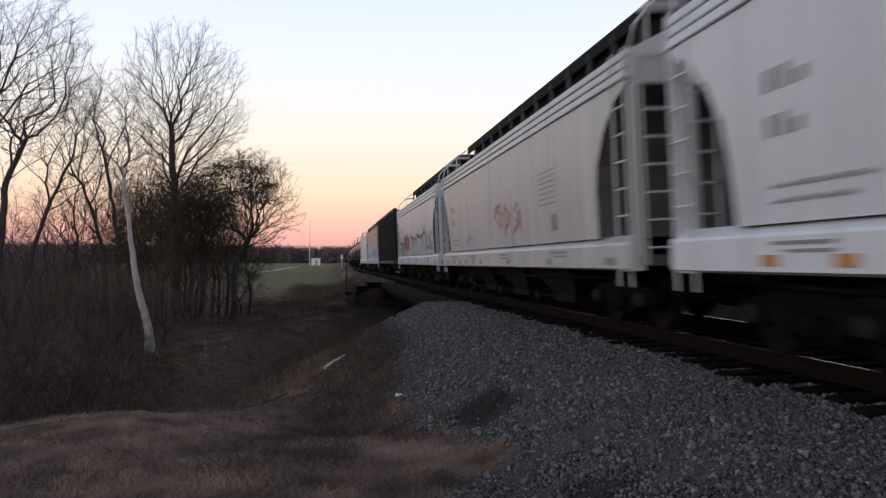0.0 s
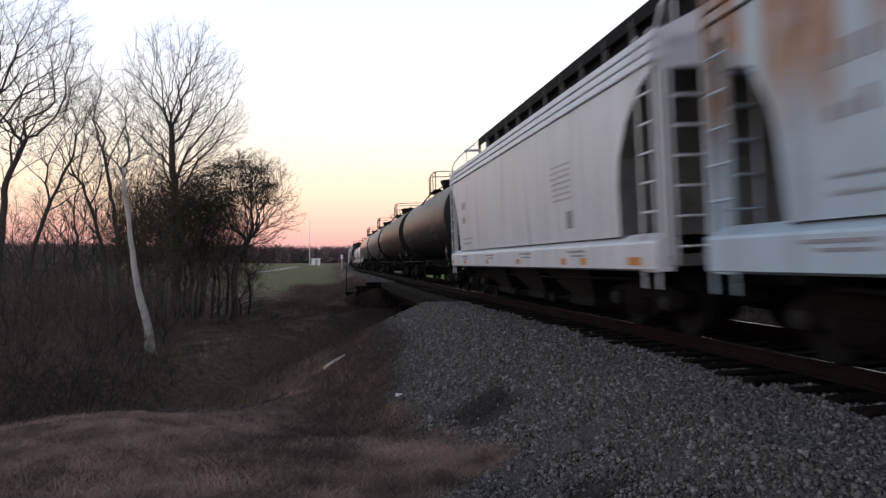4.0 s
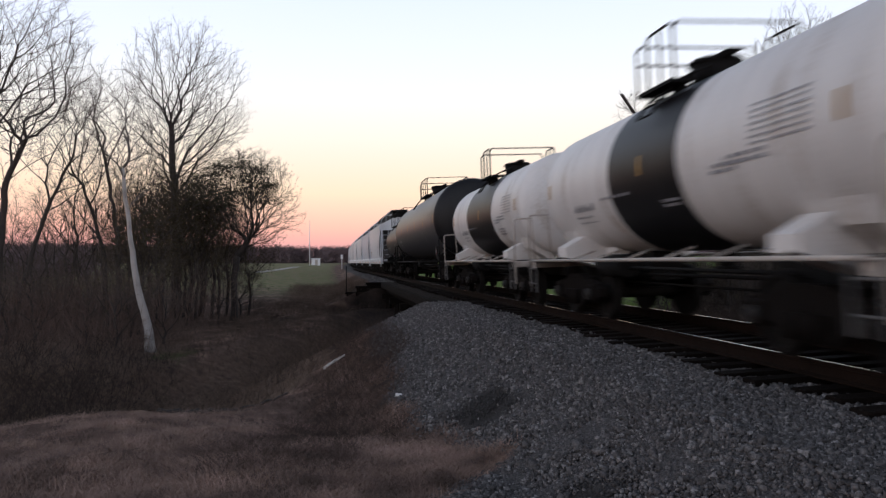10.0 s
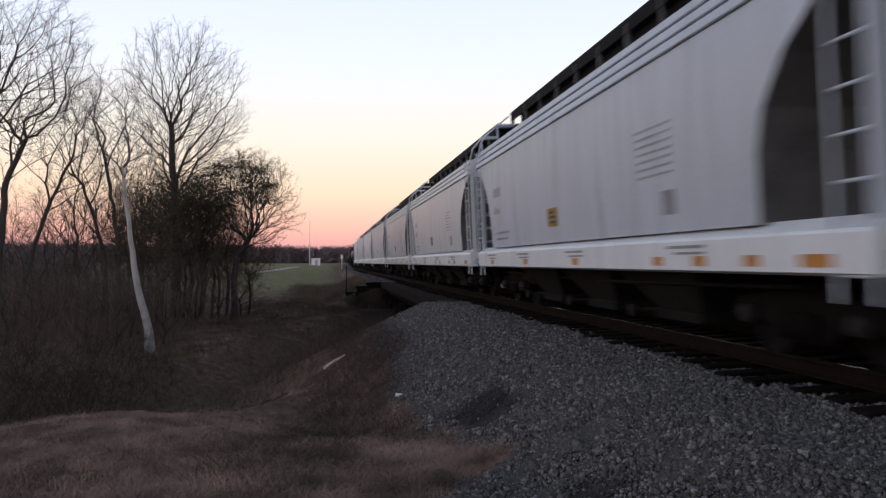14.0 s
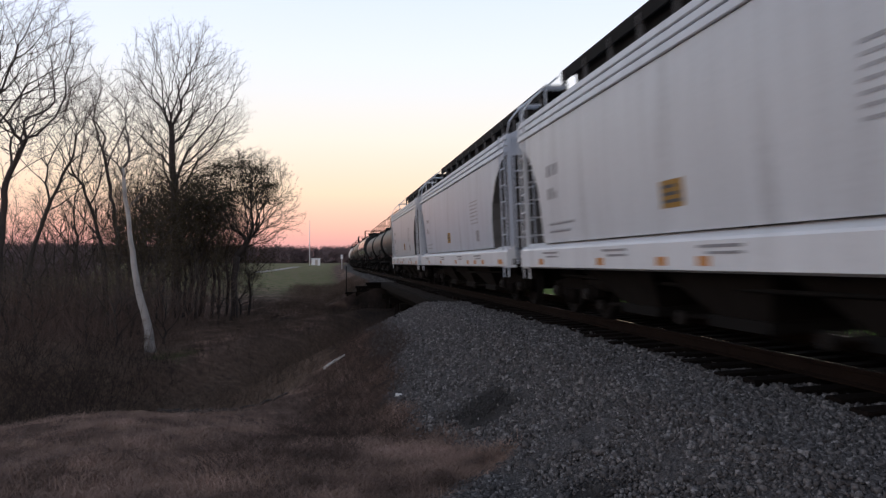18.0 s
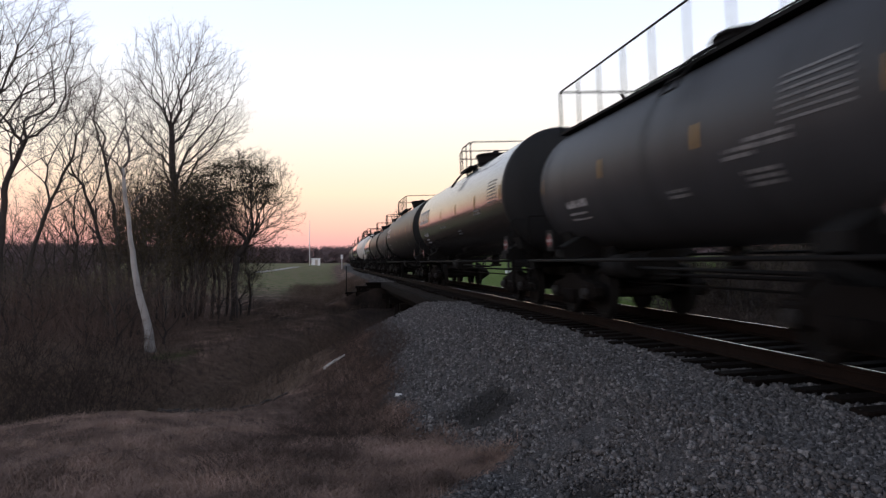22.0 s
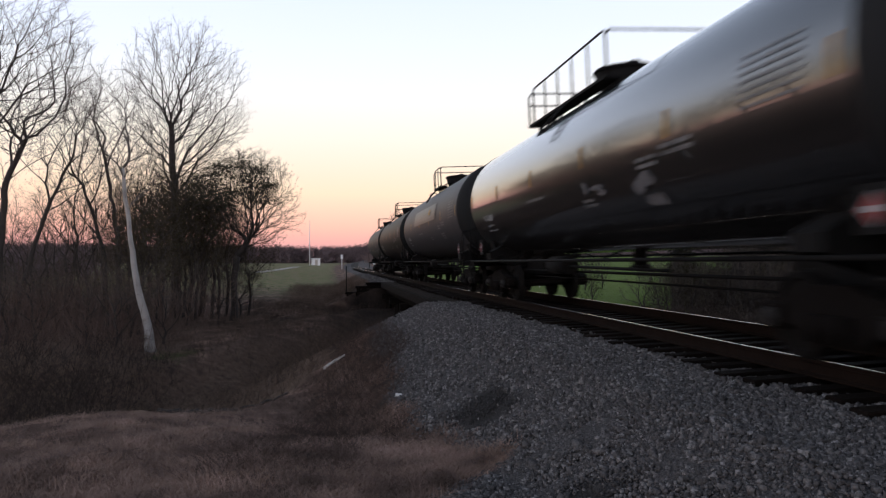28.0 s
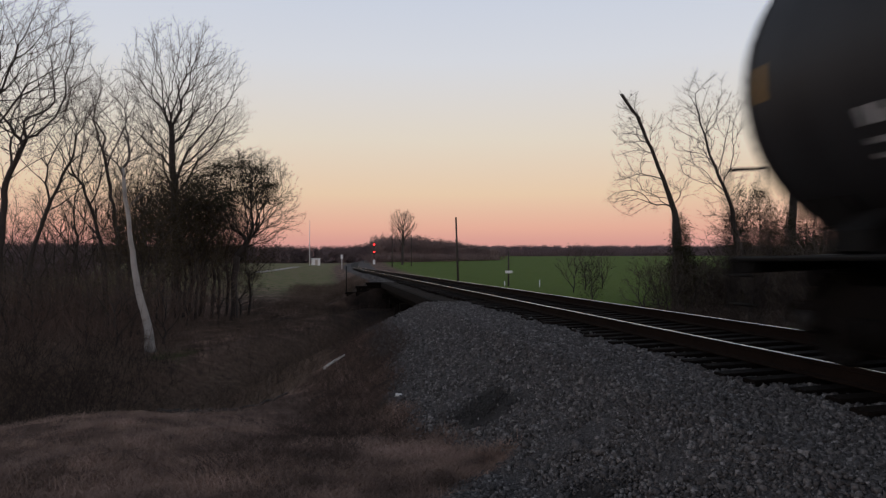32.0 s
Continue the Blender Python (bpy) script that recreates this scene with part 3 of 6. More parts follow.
def covered_hopper(length, body, sill, label, deck="steel_dark", marks="letter_grey", stripes="orange", graffiti=(), ribs=0, group="covered hoppers of the train", z_roof=0.0, E=(1.35, 1.35), tag=None, seed=1):
    rnd = random.Random(seed)
    car = thing("covered_hopper", label, "hopper car", group)
    H = length / 2 - 0.62            # half length of the body
    EF, ER = E                       # depths of the two open ends
    zr = z_roof

    def zcut(y):
        d = (-y - (H - EF)) * 1.35 / EF if y < 0 else (y - (H - ER)) * 1.35 / ER
        return float(np.interp(d, [0, 0.05, 0.15, 0.45, 0.85, 1.3], [1.40, 2.1, 2.5, 2.95, 3.3 + zr, 3.5 + zr]))

    def section(y):
        zc = zcut(y)
        zt = 3.56 + zr
        zs = [zc + (zt - zc) * i / 7 for i in range(8)]
        xs = [hop_x(z) for z in zs]
        right = list(zip(xs, zs)) + [(hop_x(zt) - 0.02, zt + 0.02), (1.47, zt + 0.40), (1.38, zt + 0.46), (0.55, 4.42 + zr), (0.0, 4.47 + zr)]
        return [(x, y, z) for x, z in right] + [(-x, y, z) for x, z in reversed(right[:-1])]

    ds = [0, 0.05, 0.15, 0.3, 0.45, 0.65, 0.85, 1.05, 1.3]
    ys = [-(H - EF) - d * EF / 1.35 for d in reversed(ds)] + [-H * 0.4, 0, H * 0.4] + [(H - ER) + d * ER / 1.35 for d in ds]
    rings = [section(y) for y in ys]
    k_ = len(rings[0])
    part("body", MB().loft(rings, False, False, False), body, car)
    ends = MB()
    ends.add([rings[0][q] for q in range(k_)], [tuple(reversed(range(k_)))]).add([rings[-1][q] for q in range(k_)], [tuple(range(k_))])
    part("end_panel", ends, body, car)["kind"] = "stuff"
    # the open ends' shade is put into the sheets' darker paint
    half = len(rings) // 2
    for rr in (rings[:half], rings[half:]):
        part("slope_sheet", MB().loft([[r_[-1], r_[0]] for r_ in rr], False, False, False), M["shaded_grime"], car, "grimy sloping end sheet, its shade put into the paint")
    for sd in (-1, 1):
        for k, z in enumerate((3.57, 3.72, 3.87)):
            mb = MB()
            xo = 1.60 - 0.028 * k
            rg = [[(sd * 1.44, y, z + zr), (sd * (xo - 0.012), y, z + zr), (sd * xo, y, z + zr + 0.015), (sd * (xo - 0.022), y, z + zr + 0.118), (sd * (xo - 0.04), y, z + zr + 0.13), (sd * 1.44, y, z + zr + 0.13)] for y in (-H, H)]
            mb.loft(rg[::-1] if sd > 0 else rg)
            part("top_chord", mb, body, car)
        rg = [[(sd * 1.42, y, 1.42), (sd * 1.60, y, 1.31), (sd * 1.62, y, 1.28), (sd * 1.62, y, 0.95), (sd * 1.55, y, 0.92), (sd * 1.40, y, 0.92)] for y in (-H, H)]
        if sd > 0:
            rg.reverse()
        part("side_sill", MB().loft(rg), sill, car, "pale painted side sill")
    mb = MB()
    for k in range(ribs):
        y = -H + 1.6 + (2 * H - 3.2) * k / max(ribs - 1, 1)
        for j in range(6):
            z0, z1 = 1.45 + j * 0.37, 1.82 + j * 0.37
            side_patch(mb, y - 0.035, y + 0.035, z0, z1 + zr * (j == 5), 1, 1, 0.012)
    if ribs:
        part("weld_seam", mb, body, car)["kind"] = "stuff"
    # roof walk on brackets
    mb = MB()
    mb.box(-0.56, 0.56, -H + 0.15, H - 0.15, 4.99 + zr, 5.05 + zr)
    mb.box(-0.60, -0.56, -H + 0.15, H - 0.15, 4.84 + zr, 5.07 + zr).box(0.56, 0.60, -H + 0.15, H - 0.15, 4.84 + zr, 5.07 + zr)
    part("roof_walk", mb, M[deck], car, "dark grating roof walk")
    mb = MB()
    n = int(2 * H / 1.25)
    for k in range(n + 1):
        y = -H + 0.3 + (2 * H - 0.6) * k / n
        for sd in (-1, 1):
            mb.box(min(sd * 0.54, sd * 0.62), max(sd * 0.54, sd * 0.62), y - 0.022, y + 0.022, 4.38 + zr, 4.98 + zr)
    part("walk_bracket", mb, M["shaded_grime"], car)["kind"] = "stuff"
    mb = MB().box(-0.46, 0.46, -H + 0.7, H - 0.7, 4.44 + zr, 4.95 + zr, 0.04)
    part("hatch_cover", mb, M[deck], car)
    for e in (-1, 1):
        mb = MB()
        mb.box(-1.5, 1.5, min(e * (H - (EF if e < 0 else ER) - 0.3), e * H), max(e * (H - (EF if e < 0 else ER) - 0.3), e * H), 0.98, 1.12)
        part("end_platform", mb, M["shaded_grime"], car)
        for sd in (-1, 1):
            mb = MB()
            mb.box(sd * 1.46 - 0.05, sd * 1.46 + 0.05, e * (H - 0.06) - 0.05, e * (H - 0.06) + 0.05, 1.1, 4.0 + zr)
            part("end_post", mb, body, car)
            part("brace_post", MB().box(sd * 0.55 - 0.04, sd * 0.55 + 0.04, e * (H - 0.1) - 0.04, e * (H - 0.1) + 0.04, 1.1, 3.5 + zr), body, car)
        for sd in (-1, 1):
            ladder("ladder", body, car, sd * 1.58, e * (H - 0.28), 0.7, 4.0 + zr, 0.44, "y")
            ladder("end_ladder", body, car, sd * 1.16, e * (H + 0.05), 1.0, 4.0 + zr, 0.44, "x")
            mb = MB().pipe([(sd * 1.5, e * H, 4.0 + zr), (sd * 1.42, e * H, 4.3 + zr), (sd * 1.2, e * H, 4.55 + zr), (sd * 0.62, e * H, 5.0 + zr)], 0.022, 5)
            part("roof_handrail", mb, body, car)
            mb = MB().box(min(sd * 0.6, sd * 1.1), max(sd * 0.6, sd * 1.1), min(e * (H - 0.55), e * (H - 0.2)), max(e * (H - 0.55), e * (H - 0.2)), 4.66 + zr, 4.70 + zr)
            mb.cyl((sd * 1.05, e * (H - 0.4), 4.1 + zr), (sd * 1.05, e * (H - 0.4), 4.66 + zr), 0.02, n=5)
            part("lateral_step", mb, body, car, "pale grating step beside the roof walk")
        coupler(car, e * (H - 0.05), e, M["truck"])
        part("draft_sill", MB().box(-0.22, 0.22, min(e * (H - 3.2), e * H), max(e * (H - 3.2), e * H), 0.68, 1.0, 0.02), M["truck"], car)
    part("brake_wheel", MB().cyl((0.5, H + 0.06, 2.0), (0.5, H + 0.1, 2.0), 0.28, n=16), M["steel_dark"], car)
    for k in (-1, 0, 1):
        y = k * (H - 3.0) * 0.64
        w = (H - 3.0) * 0.318
        rg = [[(-1.42, y - w, 1.05), (1.42, y - w, 1.05), (1.42, y + w, 1.05), (-1.42, y + w, 1.05)][::-1], [(-0.95, y - 0.62, 0.36), (0.95, y - 0.62, 0.36), (0.95, y + 0.62, 0.36), (-0.95, y + 0.62, 0.36)][::-1]]
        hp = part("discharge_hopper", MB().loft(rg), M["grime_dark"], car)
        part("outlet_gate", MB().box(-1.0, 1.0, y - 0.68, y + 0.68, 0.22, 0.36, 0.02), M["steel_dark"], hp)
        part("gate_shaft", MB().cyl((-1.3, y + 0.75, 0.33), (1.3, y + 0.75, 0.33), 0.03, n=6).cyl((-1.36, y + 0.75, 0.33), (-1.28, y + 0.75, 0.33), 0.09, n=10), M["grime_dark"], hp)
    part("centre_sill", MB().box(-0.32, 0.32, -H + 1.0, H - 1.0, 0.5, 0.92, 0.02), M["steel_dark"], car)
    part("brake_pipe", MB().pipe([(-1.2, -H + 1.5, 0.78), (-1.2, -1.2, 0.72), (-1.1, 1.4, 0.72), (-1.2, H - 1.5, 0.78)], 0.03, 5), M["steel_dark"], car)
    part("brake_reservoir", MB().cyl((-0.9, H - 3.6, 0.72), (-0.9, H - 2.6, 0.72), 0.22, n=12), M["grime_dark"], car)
    # stencils as plain bars, on the side towards the field path
    mb = MB()
    y = H - 2.0
    for z, w, h in ((2.62, 0.72, 0.21), (2.20, 0.62, 0.20), (1.72, 1.4, 0.05), (1.58, 1.15, 0.05)):
        n = max(2, int(w / (h * 0.9)))
        for i in range(n):
            g = w / n
            side_patch(mb, y - i * g, y - i * g - g * 0.62, z, z + h * rnd.choice((1.0, 1.0, 0.6)), 1, 1)
            if h > 0.1 and rnd.random() < 0.6:
                side_patch(mb, y - i * g - g * 0.2, y - i * g - g * 0.42, z + h * 0.3, z + h * 0.7, 1, 1, 0.009)
    part("stencil_lettering", mb, M[marks], car, "stencilled marks")["kind"] = "stuff"
    mb = MB()
    y = -H + 4.4
    for i in range(7):
        for q in range(4):
            side_patch(mb, y - q * 0.27 - 0.2 * rnd.random() * 0.3, y - q * 0.27 - 0.2, 2.72 - i * 0.1, 2.755 - i * 0.1, 1, 1)
    part("data_stencil", mb, M[marks], car)["kind"] = "stuff"
    mb = MB()
    side_patch(mb, -H + 3.7, -H + 3.35, 1.62, 1.92, 1, 1)
    part("data_plate", mb, M["letter_grey"], car)
    mb = MB()
    k = 0
    yy = -H + 0.5
    while yy < H - 0.4:
        if k % 3 == 0 or rnd.random() < 0.25:
            mb.box(-1.628, -1.622, yy, yy + (0.42 if k == 0 else 0.26), 1.0, 1.11)
        yy += 1.05
        k += 1
    part("reflector_strip", mb, M[stripes], car)["kind"] = "stuff"
    mb = MB()
    for q in range(4):
        yy = -H + 2.2 + q * H * 0.45 + rnd.random()
        mb.box(-1.628, -1.622, yy, yy + 0.9, 1.2, 1.235).box(-1.628, -1.622, yy, yy + 0.7, 1.13, 1.16)
    part("sill_stencil", mb, M["letter_grey"], car)["kind"] = "stuff"
    if tag is not None:
        mb = MB()
        side_patch(mb, tag + 0.3, tag - 0.3, 1.70, 2.04, 1, 1)
        lab = part("warning_label", mb, M["yellow"], car, "weathered yellow warning label")
        mb = MB()
        for k in range(3):
            side_patch(mb, tag + 0.24, tag - 0.24 + 0.06 * k, 1.76 + 0.09 * k, 1.80 + 0.09 * k, 1, 1, 0.009)
        part("label_text", mb, M["shaded_grime"], lab)
    for g in graffiti:
        y0, y1, z0, z1, kind, cols, gs = g
        rg_ = random.Random(gs)
        for ci, cname in enumerate(cols):
            mb = MB()
            n = max(2, int((y1 - y0) / 0.75))
            for i in range(n):
                cy = y0 + (y1 - y0) * (i + 0.5) / n + rg_.uniform(-0.12, 0.12)
                cz = (z0 + z1) / 2 + rg_.uniform(-0.06, 0.06)
                a, b = (y1 - y0) / n * 0.48, (z1 - z0) / 2 * rg_.uniform(0.8, 1.05)
                if kind == "line":
                    pts = [(cy + a * rg_.uniform(-1, 1), cz + b * rg_.uniform(-1, 1)) for _ in range(5)]
                    for (ya, za), (yb, zb) in zip(pts[:-1], pts[1:]):
                        dy, dz = yb - ya, zb - za
                        L = math.hypot(dy, dz) + 1e-6
                        wy, wz = -dz / L * 0.03, dy / L * 0.03
                        q = [(ya + wy, za + wz), (ya - wy, za - wz), (yb - wy, zb - wz), (yb + wy, zb + wz)]
                        mb.add([(-(hop_x(z) + 0.008 + 0.003 * ci), y, z) for y, z in q], [(0, 1, 2, 3)])
                elif kind == "stroke":
                    for _ in range(3):
                        pts = [(cy + a * rg_.uniform(-1.1, 1.1), cz + b * rg_.uniform(-0.9, 0.9)) for _ in range(3)]
                        crv = [tuple((1 - f) ** 2 * p_ + 2 * f * (1 - f) * q_ + f * f * r_ for p_, q_, r_ in zip(*pts)) for f in (0, 0.2, 0.4, 0.6, 0.8, 1.0)]
                        wd = rg_.uniform(0.05, 0.15)
                        for (ya, za), (yb, zb) in zip(crv[:-1], crv[1:]):
                            dy, dz = yb - ya, zb - za
                            L = math.hypot(dy, dz) + 1e-6
                            wy, wz = -dz / L * wd, dy / L * wd
                            q = [(ya + wy, za + wz), (ya - wy, za - wz), (yb - wy, zb - wz), (yb + wy, zb + wz)]
                            mb.add([(-(hop_x(z) + 0.008 + 0.003 * ci + 0.0002 * len(mb.f) / 10), y, z) for y, z in q], [(0, 1, 2, 3)])
                elif kind == "arch":
                    ra_ = random.Random(gs * 50 + i)
                    cy = y0 + (y1 - y0) * (i + 0.5) / n + ra_.uniform(-0.06, 0.06)
                    w_, top_ = (y1 - y0) / n * ra_.uniform(0.46, 0.56), z1 - ra_.uniform(0.0, 0.22)
                    g_, sl_ = 0.06 * ci, ra_.uniform(-0.12, 0.12)
                    rim = [(cy - w_ + g_ + sl_, z0), (cy + w_ - g_ + sl_, z0)] + [(cy + (w_ - g_) * math.cos(math.pi * j / 8), top_ - 0.3 + (0.3 - 2.6 * g_) * math.sin(math.pi * j / 8)) for j in range(9)]
                    mb.add([(-(hop_x(z) + 0.008 + 0.004 * ci + 0.0015 * (i % 2)), y, z) for y, z in rim], [tuple(range(len(rim)))])
                else:
                    sc = 1.0 - 0.16 * ci
                    m_ = 14
                    ph = rg_.uniform(0, 6)
                    rim = [(cy + a * sc * math.cos(2 * math.pi * j / m_) * (1 + 0.18 * math.sin(3 * j + ph)), cz + b * sc * math.sin(2 * math.pi * j / m_) * (1 + 0.15 * math.sin(2 * j + ph))) for j in range(m_)]
                    mb.add([(-(hop_x(z) + 0.008 + 0.004 * ci), y, z) for y, z in rim], [tuple(range(m_))])
            part("painted_lettering", mb, M[cname], car, "sprayed graffiti shapes")["kind"] = "stuff"
    add_trucks(car, (-(H - 1.75), H - 1.75))
    return car


# ---- tank cars ----
def tank_car(length, shell, label, r=1.53, zc=2.70, band=None, stripes="yellow", rails=True, fitting="steel_dark", logo=0.0, top="manway", long_rail=False, placards=2, marks="letter_white", hoops=0, group="tank cars of the train", panel=None, seed=1, end_mat=None, bands=0, py=-0.75, P=0.95, under="", sprays=(), mw=None):
    rnd = random.Random(seed)
    car = thing("tank_car", label, "tank car", group)
    H = length / 2 - 0.62
    B = H - 0.12                    # half length of the shell
    dome = 0.46
    N = 72
    under = under or fitting

    def ringat(y, rr):
        return [(rr * math.sin(2 * math.pi * i / N), y, zc + rr * math.cos(2 * math.pi * i / N)) for i in range(N)]

    prof = []
    for k in range(7):
        a = math.pi / 2 * k / 6
        prof.append((-B + dome - dome * math.cos(a) if k else -B, max(r * math.sin(a), 0.05)))
    body = [(y, rr) for y, rr in prof] + [(-B + dome + 0.05, r), (-B + dome + 0.3, r)]
    ys = body + [(-y, rr) for y, rr in reversed(body)]
    part("tank_shell", MB().loft([ringat(y, rr) for y, rr in ys], True, True), shell, car)
    if end_mat:
        for e in (-1, 1):
            rgs = [ringat(e * (B - dome - 0.05), r + 0.006)] + [ringat(e * -y, rr + 0.006) for y, rr in reversed(prof)]
            part("tank_head", MB().loft(rgs if e < 0 else rgs, True, True), end_mat, car, "dark tank head")
    if band:
        y0, y1 = band[0], band[1]
        part("painted_band", MB().loft([ringat(y0, r + 0.008), ringat(y1, r + 0.008)], False, True), band[2], car, "black painted band")
    for k in range(bands):
        y = -B + dome + 0.3 + (2 * B - 2 * dome - 0.6) * k / max(bands - 1, 1)
        part("jacket_band", MB().loft([ringat(y - 0.05, r + 0.014), ringat(y + 0.05, r + 0.014)], False, True), shell, car)

    def patch(name, material, y0, y1, a0, a1, lab="", ny=1, na=3, off=0.012, dest=None):
        """A sheet on the near side of the shell; angles in degrees above the horizontal."""
        mb = dest if dest is not None else MB()
        vs, fs = [], []
        for i in range(ny + 1):
            for j in range(na + 1):
                a = math.radians(a0 + (a1 - a0) * j / na)
                vs.append((-(r + off) * math.cos(a), y0 + (y1 - y0) * i / ny, zc + (r + off) * math.sin(a)))
        for i in range(ny):
            for j in range(na):
                q = i * (na + 1) + j
                fs.append((q, q + 1, q + na + 2, q + na + 1))
        mb.add(vs, fs)
        if dest is None:
            part(name, mb, material, car, lab)

    # platform, railing, manway
    zt = zc + r
    if top == "manway":
        for sd in (-1, 1):
            mb = MB().box(min(sd * 0.70, sd * 0.99), max(sd * 0.70, sd * 0.99), py - P, py + P, zt - 0.13, zt - 0.08)
            for k in range(4):
                y = py - P + 0.12 + (2 * P - 0.24) * k / 3
                mb.box(min(sd * 0.72, sd * 0.78), max(sd * 0.72, sd * 0.78), y - 0.03, y + 0.03, zt - 0.32, zt - 0.13)
            part("side_platform", mb, M[fitting], car, "steel grating walkway strip")
        part("cross_platform", MB().box(-0.70, 0.70, py + P - 0.35, py + P, zt - 0.03, zt + 0.02), M[fitting], car, "steel grating platform")
    if top != "none":
        ym = py if mw is None else mw
        hm = 0.16 if top != "manway" else 0.32 if r > 1.3 else 0.24
        rb, rt_ = (0.46, 0.50) if top != "manway" else (0.46, 0.58) if r > 1.3 else (0.33, 0.38)
        mb = MB().cyl((0, ym, zt - 0.1), (0, ym, zt + hm), rb, rt_, 20).cyl((0, ym, zt + hm), (0, ym, zt + hm + 0.07), rt_ + 0.03, rt_ - 0.02, 20)
        mb.box(-0.10, 0.10, ym - 0.5, ym + 0.5, zt + hm + 0.06, zt + hm + 0.12, 0.03)
        part("manway", mb, M[fitting], car, "dark flared manway housing")
    if rails:
        h = zt + 0.68
        for sd in (-1, 1):
            x = sd * 0.96
            ya, yb = py - P, py + P - 0.38
            mb = MB().pipe([(x, ya, zt - 0.1), (x, ya, h - 0.12), (x, ya + 0.03, h - 0.04), (x, ya + 0.1, h), (x, yb - 0.1, h), (x, yb - 0.03, h - 0.04), (x, yb, h - 0.12), (x, yb, zt - 0.1)], 0.021, 6)
            n = max(2, int(round(2 * P / 0.9)))
            for k in range(1, n):
                y = ya + (yb - ya) * k / n
                mb.cyl((x, y, zt - 0.1), (x, y, h), 0.018, n=6)
            part("handrail", mb, M[fitting], car)
        for e in (-1, 1):
            he = h - (0.02 if e > 0 else 0.0)
            mb = MB().pipe([(-0.96, py + e * P, zt - 0.1), (-0.96, py + e * P, he - 0.1), (-0.9, py + e * P, he), (0.9, py + e * P, he), (0.96, py + e * P, he - 0.1), (0.96, py + e * P, zt - 0.1)], 0.021, 5)
            if e > 0 and seed % 2:
                mb.pipe([(-0.96, py + P, zt + 0.38), (0.96, py + P, zt + 0.38)], 0.018, 5)
            part("end_handrail", mb, M[fitting], car)
    if long_rail:
        for sd in (-1, 1):
            mb = MB()
            x = sd * 0.8
            L_ = B - 0.5
            n = int(2 * L_ / 1.1)
            mb.pipe([(x, -L_, zt - 0.12), (x, -L_, zt + 0.72), (x, L_, zt + 0.72), (x, L_, zt - 0.12)], 0.022, 6)
            for k in range(1, n):
                y = -L_ + 2 * L_ * k / n
                mb.cyl((x, y, zt - 0.13), (x, y, zt + 0.72), 0.018, n=5)
            part("roof_handrail", mb, M[fitting], car)
        for e in (-1, 1):
            part("end_handrail", MB().pipe([(-0.8, e * (B - 0.5), zt + 0.72), (0.8, e * (B - 0.5), zt + 0.72)], 0.02, 5), M[fitting], car)
        for sd in (-1, 1):
            part("roof_walkway", MB().box(min(sd * 0.5, sd * 0.82), max(sd * 0.5, sd * 0.82), -B + 0.4, B - 0.4, zt - 0.17, zt - 0.12), M[fitting], car)
    for k in range(hoops):
        y = B - dome - 0.6 - k * 1.2
        mb = MB().pipe([(-0.1, y, zt - 0.05), (-0.1, y, zt + 0.34), (-0.06, y, zt + 0.42), (0.2, y, zt + 0.42), (0.26, y, zt + 0.34), (0.26, y, zt - 0.05)], 0.025, 6)
        part("vent_hoop", mb, M[fitting], car)
    for sd in (-1, 1):
        mb = MB()
        # side ladder up to the platform and the long grab rail
        a = [(sd * (r + 0.16) * math.cos(math.radians(t)), zc + (r + 0.16) * math.sin(math.radians(t))) for t in range(30, 79, 8)]
        lad = part("ladder", mb.pipe([(x, py - 0.31, z) for x, z in a], 0.02, 5), M[fitting], car)
        part("stile", MB().pipe([(x, py + 0.11, z) for x, z in a], 0.02, 5), M[fitting], lad)
        key = (fitting, "curved")
        if key not in RUNGS:
            RUNGS[key] = MB().cyl((0, -0.21, 0), (0, 0.21, 0), 0.016, n=5).mesh("rung", M[fitting])
        for x, z in a:
            part("rung", RUNGS[key], None, lad).location = (x, py - 0.1, z)
        mb = MB().pipe([(sd * 1.50, -H + 0.2, 1.07), (sd * 1.50, H - 0.2, 1.07)], 0.028, 6)
        n = 8
        for k in range(n + 1):
            y = -H + 0.3 + (2 * H - 0.6) * k / n
            mb.cyl((sd * 1.50, y, 1.07), (sd * 1.05, y, 1.22 if abs(y) < B - 1 else 1.0), 0.018, n=5)
        part("side_grab_rail", mb, M[under], car)
    for e in (-1, 1):
        y = e * (H - 1.1)
        part("end_sill", MB().box(-1.45, 1.45, min(e * (H - 0.35), e * H), max(e * (H - 0.35), e * H), 0.92, 1.06, 0.02), M[under], car)
        part("draft_sill", MB().box(-0.28, 0.28, min(e * (H - 3.4), e * H), max(e * (H - 3.4), e * H), 0.68, 1.18, 0.03), M[fitting], car)
        for sd in (-1, 1):
            xo = math.sqrt(r * r - (zc - 1.62) ** 2) + 0.02
            rg = [[(sd * 0.3, y + k * 0.28, 1.0), (sd * xo * 0.9, y + k * 0.28, 1.36), (sd * xo, y + k * 0.28, 1.62), (sd * 0.3, y + k * 0.28, 1.3)] for k in (-1, 1)]
            part("tank_saddle", MB().loft(rg if sd > 0 else rg[::-1]), shell if under != fitting else M[fitting], car)
        for sd in (-1, 1):
            mb = MB().pipe([(sd * 1.47, e * (H - 0.02), 0.55), (sd * 1.47, e * (H - 0.02), 1.95), (sd * 1.42, e * (H - 0.02), 2.02), (sd * 1.05, e * (H - 0.02), 2.02), (sd * 1.0, e * (H - 0.02), 1.05)], 0.022, 6)
            part("end_rail", mb, M[under], car)
